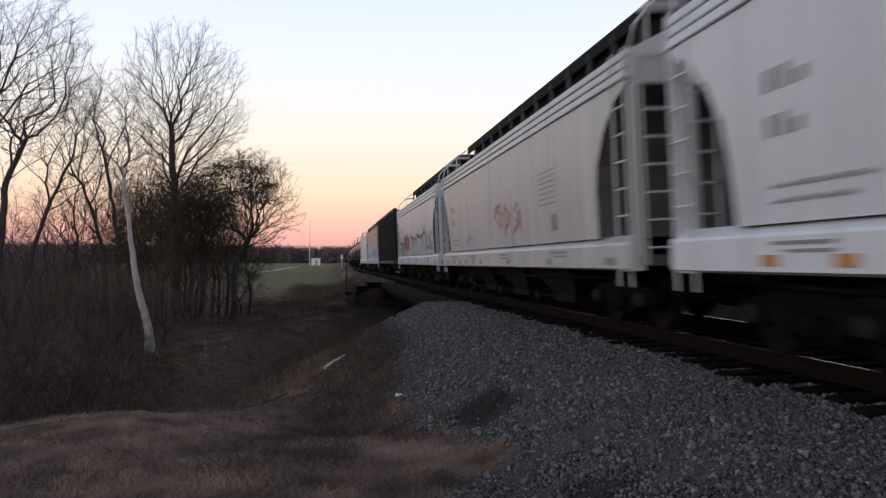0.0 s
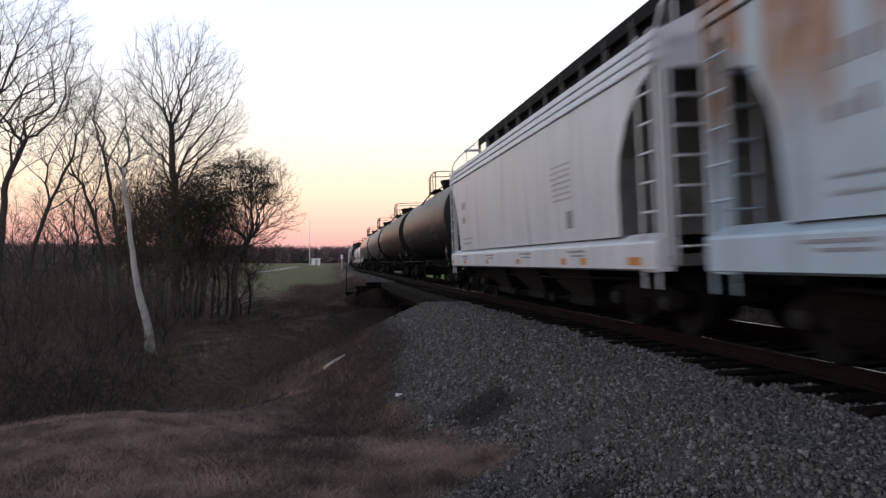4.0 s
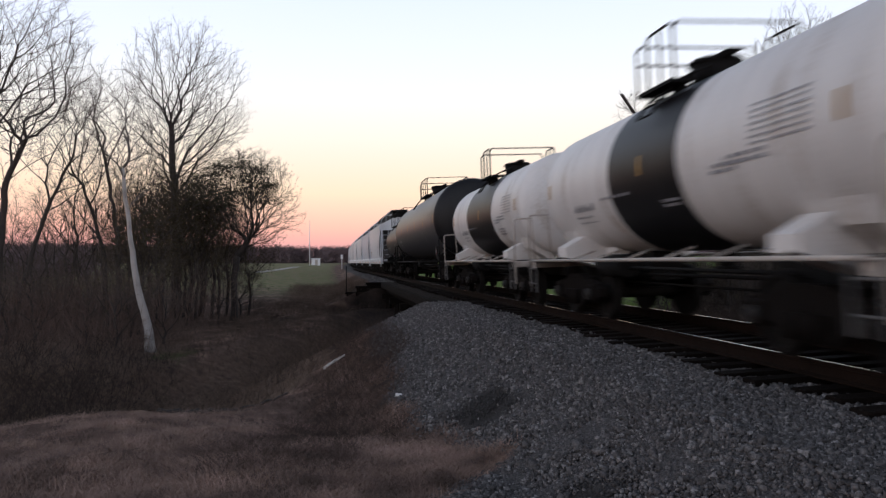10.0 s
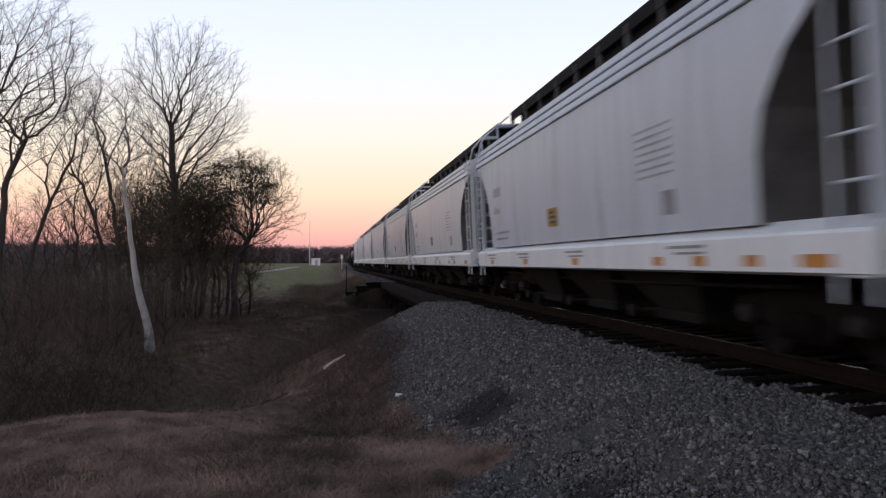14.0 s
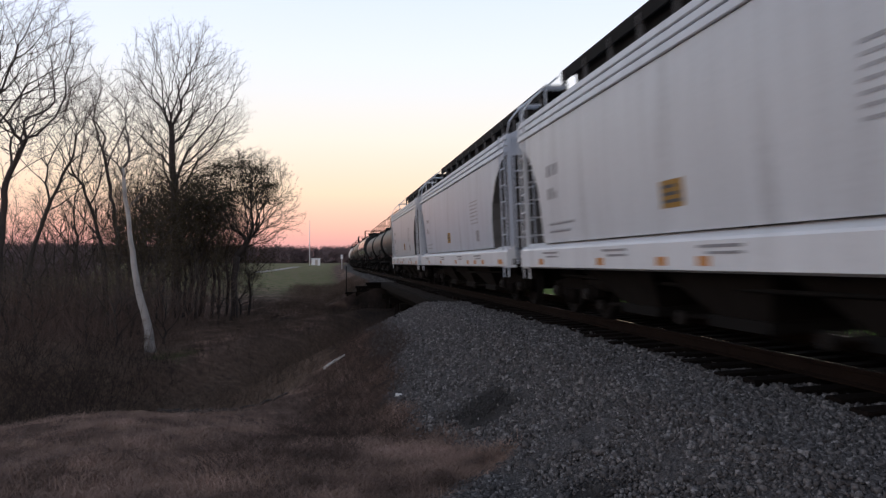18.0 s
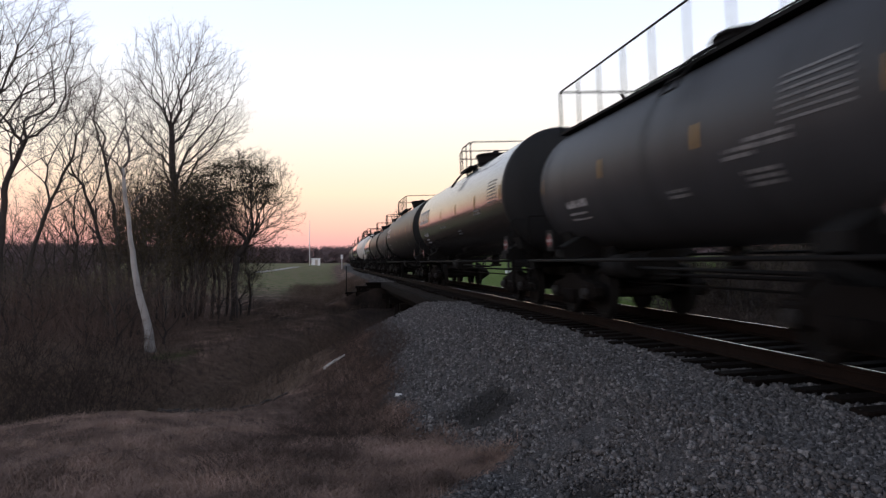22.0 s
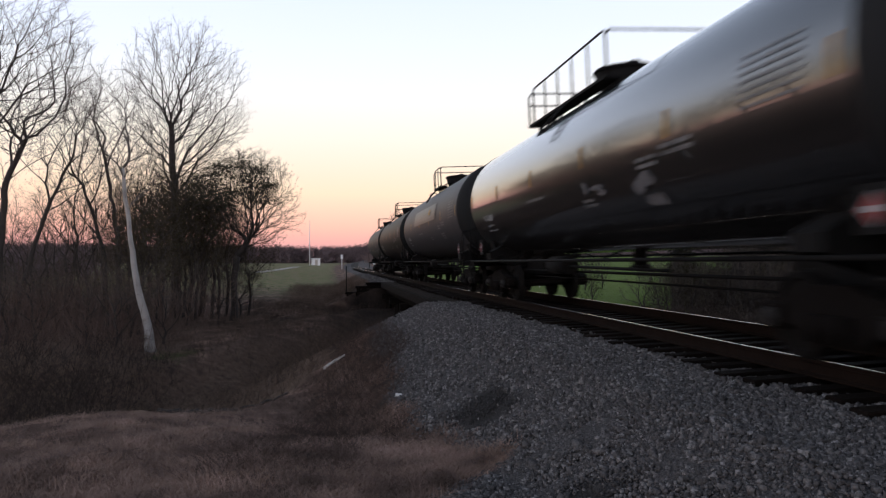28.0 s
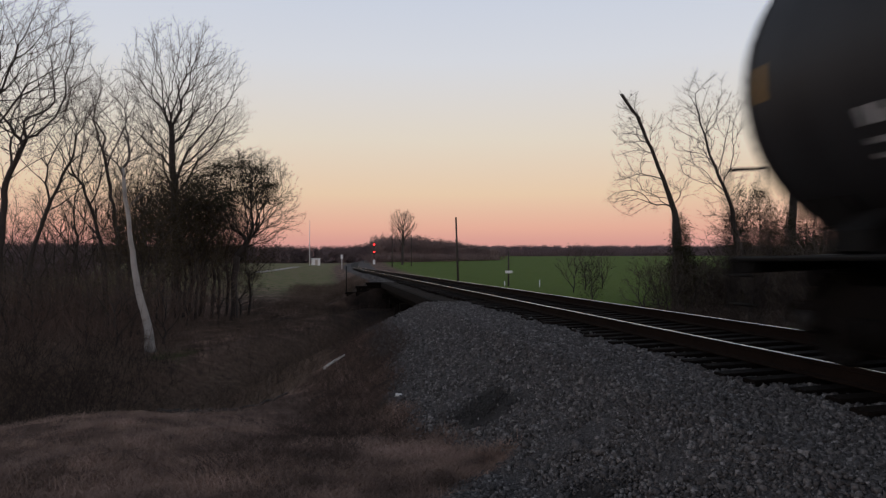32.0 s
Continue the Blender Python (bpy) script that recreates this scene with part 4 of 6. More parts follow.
            ladder("sill_step", M["shaded_grime"] if under != fitting else M[fitting], car, sd * 1.48, e * (H - 0.28), 0.42, 1.05, 0.4, "y", 0.3)
        coupler(car, e * (H - 0.05), e, M["truck"])
        yb = e * (H - 1.65)
        rg = [[(x * w, yb - 0.24, z), (x * w, yb + 0.24, z)] for x, w, z in ((-1, 0.45, 0.86), (-1, 1.30, 1.12), (-1, 1.30, 1.30), (-1, 0.9, 1.5), (1, 0.9, 1.5), (1, 1.30, 1.30), (1, 1.30, 1.12), (1, 0.45, 0.86))]
        part("body_bolster", MB().loft([[q[0] for q in rg], [q[1] for q in rg]][::-1]), shell if under != fitting else M[fitting], car)
        part("end_deck", MB().box(-1.42, 1.42, min(e * (H - 1.3), e * (H - 0.36)), max(e * (H - 1.3), e * (H - 0.36)), 1.04, 1.08), M[fitting], car)
        part("head_brace", MB().box(-0.5, 0.5, min(e * (H - 2.4), e * (H - 0.75)), max(e * (H - 2.4), e * (H - 0.75)), 1.08, 1.42, 0.04), shell if under != fitting else M[fitting], car)
    part("brake_wheel", MB().cyl((0.55, H + 0.0, 1.7), (0.55, H + 0.05, 1.7), 0.28, n=16).cyl((0.55, H - 0.25, 1.7), (0.55, H, 1.7), 0.03, n=6), M["steel_dark"], car)
    mb = MB().cyl((0.1, 0.0, 1.25), (0.1, 0.0, 0.92), 0.14, n=10).cyl((0.1, 0, 0.92), (0.1, 0, 0.84), 0.2, n=10)
    part("bottom_outlet", mb, M[fitting], car)
    mb = MB().cyl((-0.75, 1.6, 0.95), (-0.75, 2.7, 0.95), 0.2, n=12).pipe([(-0.75, -3, 0.88), (-0.75, 1.6, 0.92)], 0.03, 5)
    part("brake_cylinder", mb, M["steel_dark"], car)
    part("brake_rod", MB().pipe([(-0.5, -H + 2.4, 0.80), (-0.5, H - 2.4, 0.80)], 0.028, 5).pipe([(-0.3, -H + 2.4, 0.62), (-0.3, H - 2.4, 0.64)], 0.02, 5), M["steel_dark"], car)
    # markings as plain bars
    if stripes:
        mb = MB()
        n = max(3, int(round(2 * B / 3.0)))
        for k in range(n):
            y = -B + dome + 0.25 + (2 * B - 2 * dome - 0.5) * k / (n - 1)
            patch("", None, y - 0.05, y + 0.05, -5, 8, dest=mb)
        part("reflector_strip", mb, M[stripes], car)["kind"] = "stuff"
    mb = MB()
    y = B - dome - 1.5
    for a, w, h in ((-22, 1.05, 6.0), (-28, 0.8, 2.0), (-33, 0.9, 1.8)):
        n = max(3, int(w / (h * 0.026 * 0.75)))
        for i in range(n):
            patch("", None, y - i * w / n - w / n * rnd.uniform(0.45, 0.7), y - i * w / n, a, a + h * rnd.choice((1.0, 1.0, 0.6)), na=1, dest=mb)
    part("stencil_lettering", mb, M[marks], car, "white stencilled marks")["kind"] = "stuff"
    mb = MB()
    y = -B + dome + 1.7
    for i in range(7):
        for q in range(4):
            patch("", None, y - q * 0.26 - 0.2, y - q * 0.26 - 0.06 * rnd.random(), 14 - i * 3.2, 15.2 - i * 3.2, na=1, dest=mb)
    part("data_stencil", mb, M["letter_dim"] if marks == "letter_white" else M[marks], car)["kind"] = "stuff"
    # smaller stencil blocks further along the side
    mb = MB()
    for f, a, w, rows_ in ((0.50, -12, 0.55, 2), (0.62, -9, 0.8, 2), (0.56, -24, 0.6, 3), (-0.1, -16, 1.2, 1), (0.2, -26, 0.5, 2)):
        if rnd.random() < 0.25:
            continue
        for i in range(rows_):
            q = 0.0
            while q < w:
                g = rnd.uniform(0.08, 0.2)
                patch("", None, -B * f + q, -B * f + min(q + g, w), a - 3.4 * i, a + 2.0 - 3.4 * i, na=1, dest=mb)
                q += g + rnd.uniform(0.03, 0.08)
    part("test_stencil", mb, M["letter_dim"] if marks == "letter_white" else M[marks], car, "faded stencil blocks")["kind"] = "stuff"
    if placards:
        for y in (-B + dome - 0.1, B - dome - 1.2)[:placards]:
            for s_, mt, o in ((0.15, "letter_grey", 0.0), (0.13, "placard_red", 0.008)):
                mb = MB().add([(-1.52 - o, y - s_, 1.45), (-1.52 - o, y, 1.45 - s_), (-1.52 - o, y + s_, 1.45), (-1.52 - o, y, 1.45 + s_)], [(0, 1, 2, 3)])
                part("placard", mb, M[mt], car, "red and white diamond placard")
            part("placard_band", MB().box(-1.535, -1.530, y - 0.08, y + 0.08, 1.425, 1.475), M["letter_white"], car)
            part("placard_holder", MB().box(-1.515, -1.49, y - 0.2, y + 0.2, 1.25, 1.65).box(-1.50, -1.2, y - 0.03, y + 0.03, 1.28, 1.33), M[fitting], car)
    if logo:
        mb = MB()
        y = B - dome - 0.5
        for i in range(6):
            w = logo * 0.42
            y1 = y - i * logo * 0.52
            patch("", None, y1 - w, y1, -1, 3, na=1, dest=mb)
            patch("", None, y1 - w, y1, 15, 19, na=1, dest=mb)
            patch("", None, y1 - w * 0.3, y1, 3, 15, na=2, dest=mb)
            if i % 2:
                patch("", None, y1 - w, y1 - w * 0.7, 3, 15, na=2, dest=mb)
        part("painted_emblem", mb, M["letter_white"], car, "row of white block shapes")["kind"] = "stuff"
    if panel:
        patch("jacket_patch", panel, -B * 0.40, B * 0.37, 0, 24, "slightly raised jacket patch", 1, 5, 0.03)
        patch("warning_label", M["yellow"], -B * 0.25, -B * 0.19, 9, 17, "yellow label", 1, 2, 0.045)
    for gi, (y0, y1, a0, a1, cname) in enumerate(sprays):
        mb = MB()
        for q in range(7):
            cy, ca = rnd.uniform(y0, y1), rnd.uniform(a0, a1)
            wy, wa = (y1 - y0) * rnd.uniform(0.1, 0.3), (a1 - a0) * rnd.uniform(0.1, 0.3)
            rim = [(cy + wy * math.cos(2 * math.pi * j / 12) * rnd.uniform(0.75, 1.1), math.radians(ca + wa * math.sin(2 * math.pi * j / 12) * rnd.uniform(0.75, 1.1))) for j in range(12)]
            ro = r + 0.014 + 0.002 * q + 0.0006 * gi
            mb.add([(-ro * math.cos(a), y, zc + ro * math.sin(a)) for y, a in rim], [tuple(range(12))])
        part("painted_lettering", mb, M[cname], car, "faded sprayed graffiti shapes")["kind"] = "stuff"
    add_trucks(car, (-(H - 1.65), H - 1.65))
    return car


# ---- open-top hopper ----
def open_hopper(length, body, label, seed=1):
    rnd = random.Random(seed)
    car = thing("open_hopper", label, "hopper car", "cars of the train")
    H = length / 2 - 0.62
    F = H - 0.85                     # the body stops short of the front platform
    for sd in (-1, 1):
        x = sd * 1.47
        part("side_sheet", MB().box(min(x, x - sd * 0.06), max(x, x - sd * 0.06), -F, H, 1.0, 4.28), body, car)
        part("top_chord", MB().box(min(x - sd * 0.1, x + sd * 0.1), max(x - sd * 0.1, x + sd * 0.1), -F, H, 4.19, 4.35, 0.02), body, car)
        part("side_sill", MB().box(min(x - sd * 0.1, x + sd * 0.09), max(x - sd * 0.1, x + sd * 0.09), -H, H, 0.95, 1.15, 0.02), body, car)
        n = 13
        for k in range(n):
            y = -F + 0.12 + (F + H - 0.24) * k / (n - 1)
            part("side_post", MB().box(min(x, x + sd * 0.13), max(x, x + sd * 0.13), y - 0.07, y + 0.07, 1.15, 4.19, 0.02), body, car)
    for e in (-1, 1):
        E = H if e > 0 else F
        rg = [[(-1.41, e * E, 4.23), (1.41, e * E, 4.23), (1.41, e * (H - 2.6), 1.2), (-1.41, e * (H - 2.6), 1.2)],
              [(-1.41, e * (E - 0.06), 4.23), (1.41, e * (E - 0.06), 4.23), (1.41, e * (H - 2.68), 1.2), (-1.41, e * (H - 2.68), 1.2)]]
        part("slope_sheet", MB().loft(rg if e > 0 else rg[::-1]), body, car)
        for sd in (-1, 1):
            part("end_post", MB().box(sd * 1.35 - 0.07, sd * 1.35 + 0.07, e * E - 0.07, e * E + 0.07, 1.0, 4.23), body, car)
        part("end_sill", MB().box(-1.45, 1.45, min(e * (H - 0.3), e * H), max(e * (H - 0.3), e * H), 0.92, 1.12, 0.02), body, car)
        for sd in (-1, 1):
            ladder("ladder", body, car, sd * 1.62, e * (E - 0.3), 0.5, 3.4, 0.4, "y")
        coupler(car, e * (H - 0.05), e, M["truck"])
        part("draft_sill", MB().box(-0.22, 0.22, min(e * (H - 3.2), e * H), max(e * (H - 3.2), e * H), 0.68, 1.0, 0.02), M["truck"], car)
    for k in (-1, 0, 1):
        y = k * (H - 3.2) * 0.62
        w = (H - 3.2) * 0.29
        rg = [[(-1.38, y - w, 1.2), (1.38, y - w, 1.2), (1.38, y + w, 1.2), (-1.38, y + w, 1.2)][::-1], [(-0.7, y - 0.4, 0.45), (0.7, y - 0.4, 0.45), (0.7, y + 0.4, 0.45), (-0.7, y + 0.4, 0.45)][::-1]]
        part("discharge_hopper", MB().loft(rg), body, car)
    part("front_platform", MB().box(-1.42, 1.42, -H + 0.3, -F - 0.08, 1.02, 1.10), body, car)
    ladder("end_ladder", body, car, -1.1, -F - 0.12, 1.1, 4.2, 0.44, "x")
    part("end_rail", MB().pipe([(-1.4, -H + 0.1, 1.0), (-1.4, -H + 0.1, 2.1), (1.4, -H + 0.1, 2.1), (1.4, -H + 0.1, 1.0)], 0.022, 6), body, car)
    part("brake_wheel", MB().cyl((0.5, -H + 0.02, 1.8), (0.5, -H + 0.06, 1.8), 0.28, n=16), M["steel_dark"], car)
    part("load", MB().box(-1.40, 1.40, -H + 1.2, H - 1.2, 2.3, 3.7, 0.1), M["steel_dark"], car)
    mb = MB()
    for y, z, w, h in ((H - 2.25, 2.1, 0.6, 0.2), (H - 2.2, 1.78, 0.5, 0.17), (H - 1.58, 1.42, 0.34, 0.09), (H - 1.58, 1.55, 0.34, 0.09), (H - 1.58, 1.68, 0.34, 0.09), (H - 1.58, 1.81, 0.34, 0.09), (-H + 2.2, 2.2, 0.5, 0.3), (-H + 2.2, 1.8, 0.6, 0.06), (-H + 2.2, 1.68, 0.6, 0.06)):
        n = max(2, int(w / 0.13))
        for i in range(n):
            mb.box(-1.478, -1.471, y + i * w / n, y + (i + 0.66) * w / n, z, z + h * rnd.choice((1.0, 1.0, 0.7)))
    part("stencil_lettering", mb, M["letter_white"], car)["kind"] = "stuff"
    mb = MB()
    for y, z in ((H - 0.95, 1.6), (-H + 1.0, 1.6), (0.3, 1.3), (-H + 1.0, 2.6)):
        mb.box(-1.477, -1.471, y, y + 0.14, z, z + 0.6)
    part("reflector_strip", mb, M["yellow"], car)["kind"] = "stuff"
    add_trucks(car, (-(H - 1.75), H - 1.75))
    return car


# ---- the train, from its first car in view to its last ----
def paint(name, col, rough=0.42, var=0.25, streak=True, spec=0.5, col2=None, scale=1.2, coat=0.0):
    return mat(name, col, rough, 0.0, var=var, scale=scale, fine=22, streak=1.0 if streak else 0.0, spec=spec, col2=col2, coat=coat)


P_ = {
    "light_grey": paint("light_grey_enamel", (0.545, 0.57, 0.605)),
    "bright_grey": paint("near_white_enamel", (0.62, 0.645, 0.675), var=0.15),
    "grey": paint("pale_grey_enamel", (0.485, 0.505, 0.535)),
    "warm_grey": paint("warm_grey_enamel", (0.49, 0.485, 0.475), var=0.3),
    "blue_grey": paint("blue_grey_enamel", (0.46, 0.50, 0.57)),
    "white_sill": paint("white_sill_enamel", (0.66, 0.68, 0.71), var=0.15),
    "sky_blue": paint("faded_light_blue_enamel", (0.36, 0.46, 0.54), var=0.2),
    # for tank heads: black paint with the neighbouring car's shade put in
    "black_dull": paint("dull_shaded_black_paint", (0.0105, 0.0108, 0.0118), 0.7, 0.4, spec=0.25),
    "black": paint("dusty_black_enamel", (0.011, 0.011, 0.0125), 0.42, 0.4, spec=0.2),
    "black_shiny": paint("glossy_black_enamel", (0.006, 0.006, 0.0065), 0.26, 0.3, spec=0.9, coat=0.35),
    "black_bright": paint("polished_black_enamel", (0.007, 0.007, 0.0078), 0.28, 0.3, spec=1.0, coat=1.0),
    "black_blue": paint("blue_black_enamel", (0.014, 0.0148, 0.018), 0.36, 0.3, spec=0.6, coat=0.25),
    "charcoal_pale": paint("dusty_charcoal_enamel", (0.036, 0.037, 0.042), 0.5, 0.3, spec=0.25),
    "slate": paint("slate_grey_enamel", (0.04, 0.043, 0.053), 0.42, 0.3),
    "slate_light": paint("mid_grey_enamel", (0.044, 0.045, 0.051), 0.5, 0.25, spec=0.25),
    "charcoal": paint("charcoal_enamel", (0.023, 0.0235, 0.026), 0.52, 0.35, spec=0.2),
    "maroon": paint("dirty_maroon_enamel", (0.024, 0.0095, 0.009), 0.42, 0.4, spec=0.18),
    "brown": paint("dirty_brown_enamel", (0.013, 0.010, 0.0095), 0.5, 0.4, spec=0.12),
    "tank_white": paint("stained_white_enamel", (0.62, 0.60, 0.59), 0.45, 0.25, col2=(0.40, 0.34, 0.29)),
    "open_black": paint("worn_black_steel_paint", (0.0095, 0.0105, 0.0145), 0.55, 0.5, spec=0.3),
}
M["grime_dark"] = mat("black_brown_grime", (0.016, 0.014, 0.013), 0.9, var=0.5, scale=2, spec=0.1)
# grimy grey; on the hopper slope sheets it stands in for shade
M["shaded_grime"] = mat("grimy_shaded_grey_paint", (0.075, 0.073, 0.074), 0.8, var=0.5, scale=2)
M["g_black"] = mat("black_spray_paint", (0.075, 0.07, 0.075), 0.6)
M["g_dim"] = mat("faded_grey_spray_paint", (0.13, 0.13, 0.14), 0.6, var=0.6, scale=5)
M["g_dark"] = mat("dull_teal_spray_paint", (0.028, 0.034, 0.036), 0.6, var=0.5, scale=4)
M["g_white"] = mat("white_spray_paint", (0.6, 0.6, 0.62), 0.6)
M["g_red"] = mat("red_spray_paint", (0.34, 0.13, 0.13), 0.6)
M["g_pale"] = mat("pale_green_grey_paint", (0.50, 0.53, 0.52), 0.6, var=0.35, scale=1.5)
M["g_teal"] = mat("teal_spray_paint", (0.30, 0.43, 0.42), 0.6)
M["g_pink"] = mat("faded_red_line_paint", (0.42, 0.22, 0.20), 0.6)
M["g_grey"] = mat("grey_spray_paint", (0.30, 0.32, 0.36), 0.6)
M["frame_white"] = mat("stained_white_frame_paint", (0.38, 0.34, 0.31), 0.6, var=0.4)



def rusty_blue():
    """Faded light blue paint; rust has run down from the top chord, panel by panel between the side posts."""
    m = paint("rusty_light_blue_enamel", (0.36, 0.46, 0.54), var=0.25)
    n, l = m.node_tree.nodes, m.node_tree.links
    b = n["Principled BSDF"]
    src = b.inputs["Base Color"].links[0].from_socket
    tc, sep = n.new("ShaderNodeTexCoord"), n.new("ShaderNodeSeparateXYZ")
    l.new(tc.outputs["Object"], sep.inputs[0])

    def math_node(op, a, c=None):
        q = n.new("ShaderNodeMath")
        q.operation = op
        q.use_clamp = op == "MULTIPLY_ADD"
        for i, v in enumerate((a, c) if not isinstance(c, tuple) else (a, *c)):
            if v is None:
                continue
            if isinstance(v, (int, float)):
                q.inputs[i].default_value = v
            else:
                l.new(v, q.inputs[i])
        return q.outputs[0]

    def noise(scale, sy, sz, detail=4):
        mp, nz = n.new("ShaderNodeMapping"), n.new("ShaderNodeTexNoise")
        mp.inputs["Scale"].default_value = (0.0, sy, sz)
        nz.inputs["Scale"].default_value, nz.inputs["Detail"].default_value = scale, detail
        l.new(tc.outputs["Object"], mp.inputs[0])
        l.new(mp.outputs[0], nz.inputs["Vector"])
        return nz.outputs["Fac"]

    cell = math_node("FRACT", math_node("DIVIDE", sep.outputs["Y"], 1.42))
    panel = math_node("MULTIPLY_ADD", math_node("ABSOLUTE", math_node("SUBTRACT", cell, 0.5)), (-9.0, 4.1))
    run = math_node("MULTIPLY_ADD", noise(1.0, 1.6, 0.12), (2.4, -0.5))
    height = math_node("MULTIPLY_ADD", math_node("ADD", sep.outputs["Z"], run), (1.2, -3.55))
    grain = math_node("MULTIPLY_ADD", noise(3.0, 1.5, 0.6), (2.6, -0.35))
    fac = math_node("MULTIPLY", math_node("MULTIPLY", panel, height), grain)
    ramp, mix = n.new("ShaderNodeValToRGB"), n.new("ShaderNodeMix")
    ramp.color_ramp.elements[0].position, ramp.color_ramp.elements[0].color = 0.3, (0.20, 0.075, 0.03, 1)
    ramp.color_ramp.elements[1].position, ramp.color_ramp.elements[1].color = 0.7, (0.33, 0.17, 0.075, 1)
    l.new(noise(2.0, 1.0, 1.0, 6), ramp.inputs[0])
    mix.data_type = "RGBA"
    l.new(fac, mix.inputs[0])
    l.new(src, mix.inputs[6])
    l.new(ramp.outputs[0], mix.inputs[7])
    l.new(mix.outputs[2], b.inputs["Base Color"])
    return m


TRAIN = []                         # (car, passing time of its front, of its rear)


def add_car(maker, t0, t1, *a, **k):
    car = maker((t1 - t0) * SPEED, *a, **k)
    TRAIN.append((car, t0, t1))
    return car


W_ = P_["white_sill"]
add_car(covered_hopper, -0.45, 0.57, P_["bright_grey"], W_, "light grey covered hopper car with orange reflectors", seed=2)
add_car(covered_hopper, 0.57, 1.61, P_["warm_grey"], P_["warm_grey"], "warm grey covered hopper with faded red line graffiti", stripes="letter_grey", seed=3,
        graffiti=[(-2.6, 0.2, 1.6, 2.5, "line", ["g_pink", "g_pink"], 4), (2.5, 4.0, 1.5, 1.9, "line", ["g_grey"], 6)])
add_car(covered_hopper, 1.61, 2.60, P_["light_grey"], P_["light_grey"], "light grey covered hopper with large painted graffiti", stripes="letter_grey", seed=4,
        graffiti=[(-6.5, -4.3, 1.45, 2.3, "stroke", ["g_black", "g_pink", "g_white", "g_grey"], 5), (-4.4, 1.3, 1.42, 2.42, "arch", ["g_black", "g_pale"], 6), (-4.2, 1.2, 1.5, 2.2, "line", ["g_black"], 7),
                  (1.9, 4.3, 1.5, 2.5, "stroke", ["g_pale", "g_red", "g_black", "g_red"], 8), (4.3, 6.5, 1.42, 2.35, "arch", ["g_black", "g_teal"], 9), (4.3, 6.4, 1.5, 2.3, "stroke", ["g_pale", "g_black"], 10)])
add_car(open_hopper, 2.60, 3.51, P_["open_black"], "black open-top hopper car with vertical side posts")
add_car(covered_hopper, 3.51, 4.52, rusty_blue(), P_["sky_blue"], "faded light blue covered hopper streaked with rust", stripes="letter_grey", seed=6, ribs=8,
               graffiti=[(-5.2, 0.5, 1.5, 2.3, "blob", ["g_grey"], 15)])
add_car(covered_hopper, 4.52, 5.50, P_["light_grey"], P_["light_grey"], "pale grey covered hopper car", seed=7)
add_car(tank_car, 5.50, 6.48, P_["black"], "dusty black tank car with yellow reflector marks", hoops=1, end_mat=P_["black_dull"], seed=8)
add_car(tank_car, 6.48, 7.56, P_["maroon"], "dirty maroon tank car with white block emblem", logo=0.84, hoops=1, end_mat=P_["black_dull"], seed=9)
add_car(tank_car, 7.56, 8.57, P_["slate"], "slate grey tank car with dark heads", end_mat=P_["black"], hoops=1, py=-1.45, P=1.7, seed=10)
add_car(tank_car, 8.57, 9.63, P_["black_blue"], "blue-black tank car reflecting the evening sky", py=-1.0, P=2.9, end_mat=P_["black_dull"], seed=11)
for t0, t1, sd, bw in ((9.63, 10.30, 12, (-1.15, 1.2)), (10.30, 10.97, 13, (-1.15, 1.2)), (10.97, 11.64, 14, (-1.7, 1.85))):
    add_car(tank_car, t0, t1, P_["tank_white"], "short stained white tank car with black middle band", r=1.22, zc=2.38, band=(*bw, P_["black"]), under="frame_white", py=-0.1, P=0.6,
            marks="letter_grey", placards=0, stripes="yellow", seed=sd, group="white tank cars")
add_car(tank_car, 11.64, 12.70, P_["slate"], "slate grey tank car with black heads", end_mat=P_["black"], r=1.56, py=-0.9, P=1.25, seed=15)
add_car(tank_car, 12.70, 13.36, P_["black"], "short black tank car with long roof railing", r=1.27, zc=2.45, long_rail=True, top="low", bands=4, rails=False, end_mat=P_["black_dull"], seed=16)
HOPS = [(13.36, 14.30, "light_grey"), (14.30, 15.24, "blue_grey"), (15.24, 16.20, "light_grey"), (16.20, 17.10, "light_grey"), (17.10, 18.05, "grey"),
        (18.05, 18.98, "light_grey"), (18.98, 19.97, "blue_grey"), (19.97, 20.83, "light_grey")]
for i, (t0, t1, c) in enumerate(HOPS):
    add_car(covered_hopper, t0, t1, P_[c], W_ if i else P_["light_grey"], "light grey covered hopper with a white side sill" if i else "light grey covered hopper car with wide open ends", seed=20 + i, tag=(4.6, 0.8, 0.5, 0.4, 0.5, 0.35, 0.5, -0.7)[i], E=(1.9, 1.5) if i == 0 else (1.65, 1.5), group="grey covered hoppers of the train")
for t0, t1, sd in ((20.83, 21.56, 30), (21.56, 22.26, 31), (22.26, 22.98, 32)):
    add_car(tank_car, t0, t1, P_["charcoal_pale"], "short charcoal tank car with railed roof walk", r=1.30, zc=2.50, long_rail=True, top="low", rails=False, bands=3, end_mat=P_["black_dull"], seed=sd, group="short tank cars")
add_car(tank_car, 22.98, 24.07, P_["black_shiny"], "glossy black tank car with white block emblem", logo=0.88, end_mat=P_["black_dull"], seed=33)
add_car(tank_car, 24.07, 25.14, P_["black"], "black tank car with white block emblem", logo=0.84, py=2.1, P=2.5, mw=0.2, end_mat=P_["black_dull"], seed=34)
add_car(tank_car, 25.14, 25.80, P_["charcoal"], "short charcoal tank car with yellow marks", r=1.40, zc=2.58, end_mat=P_["black_dull"], seed=35, group="short tank cars")
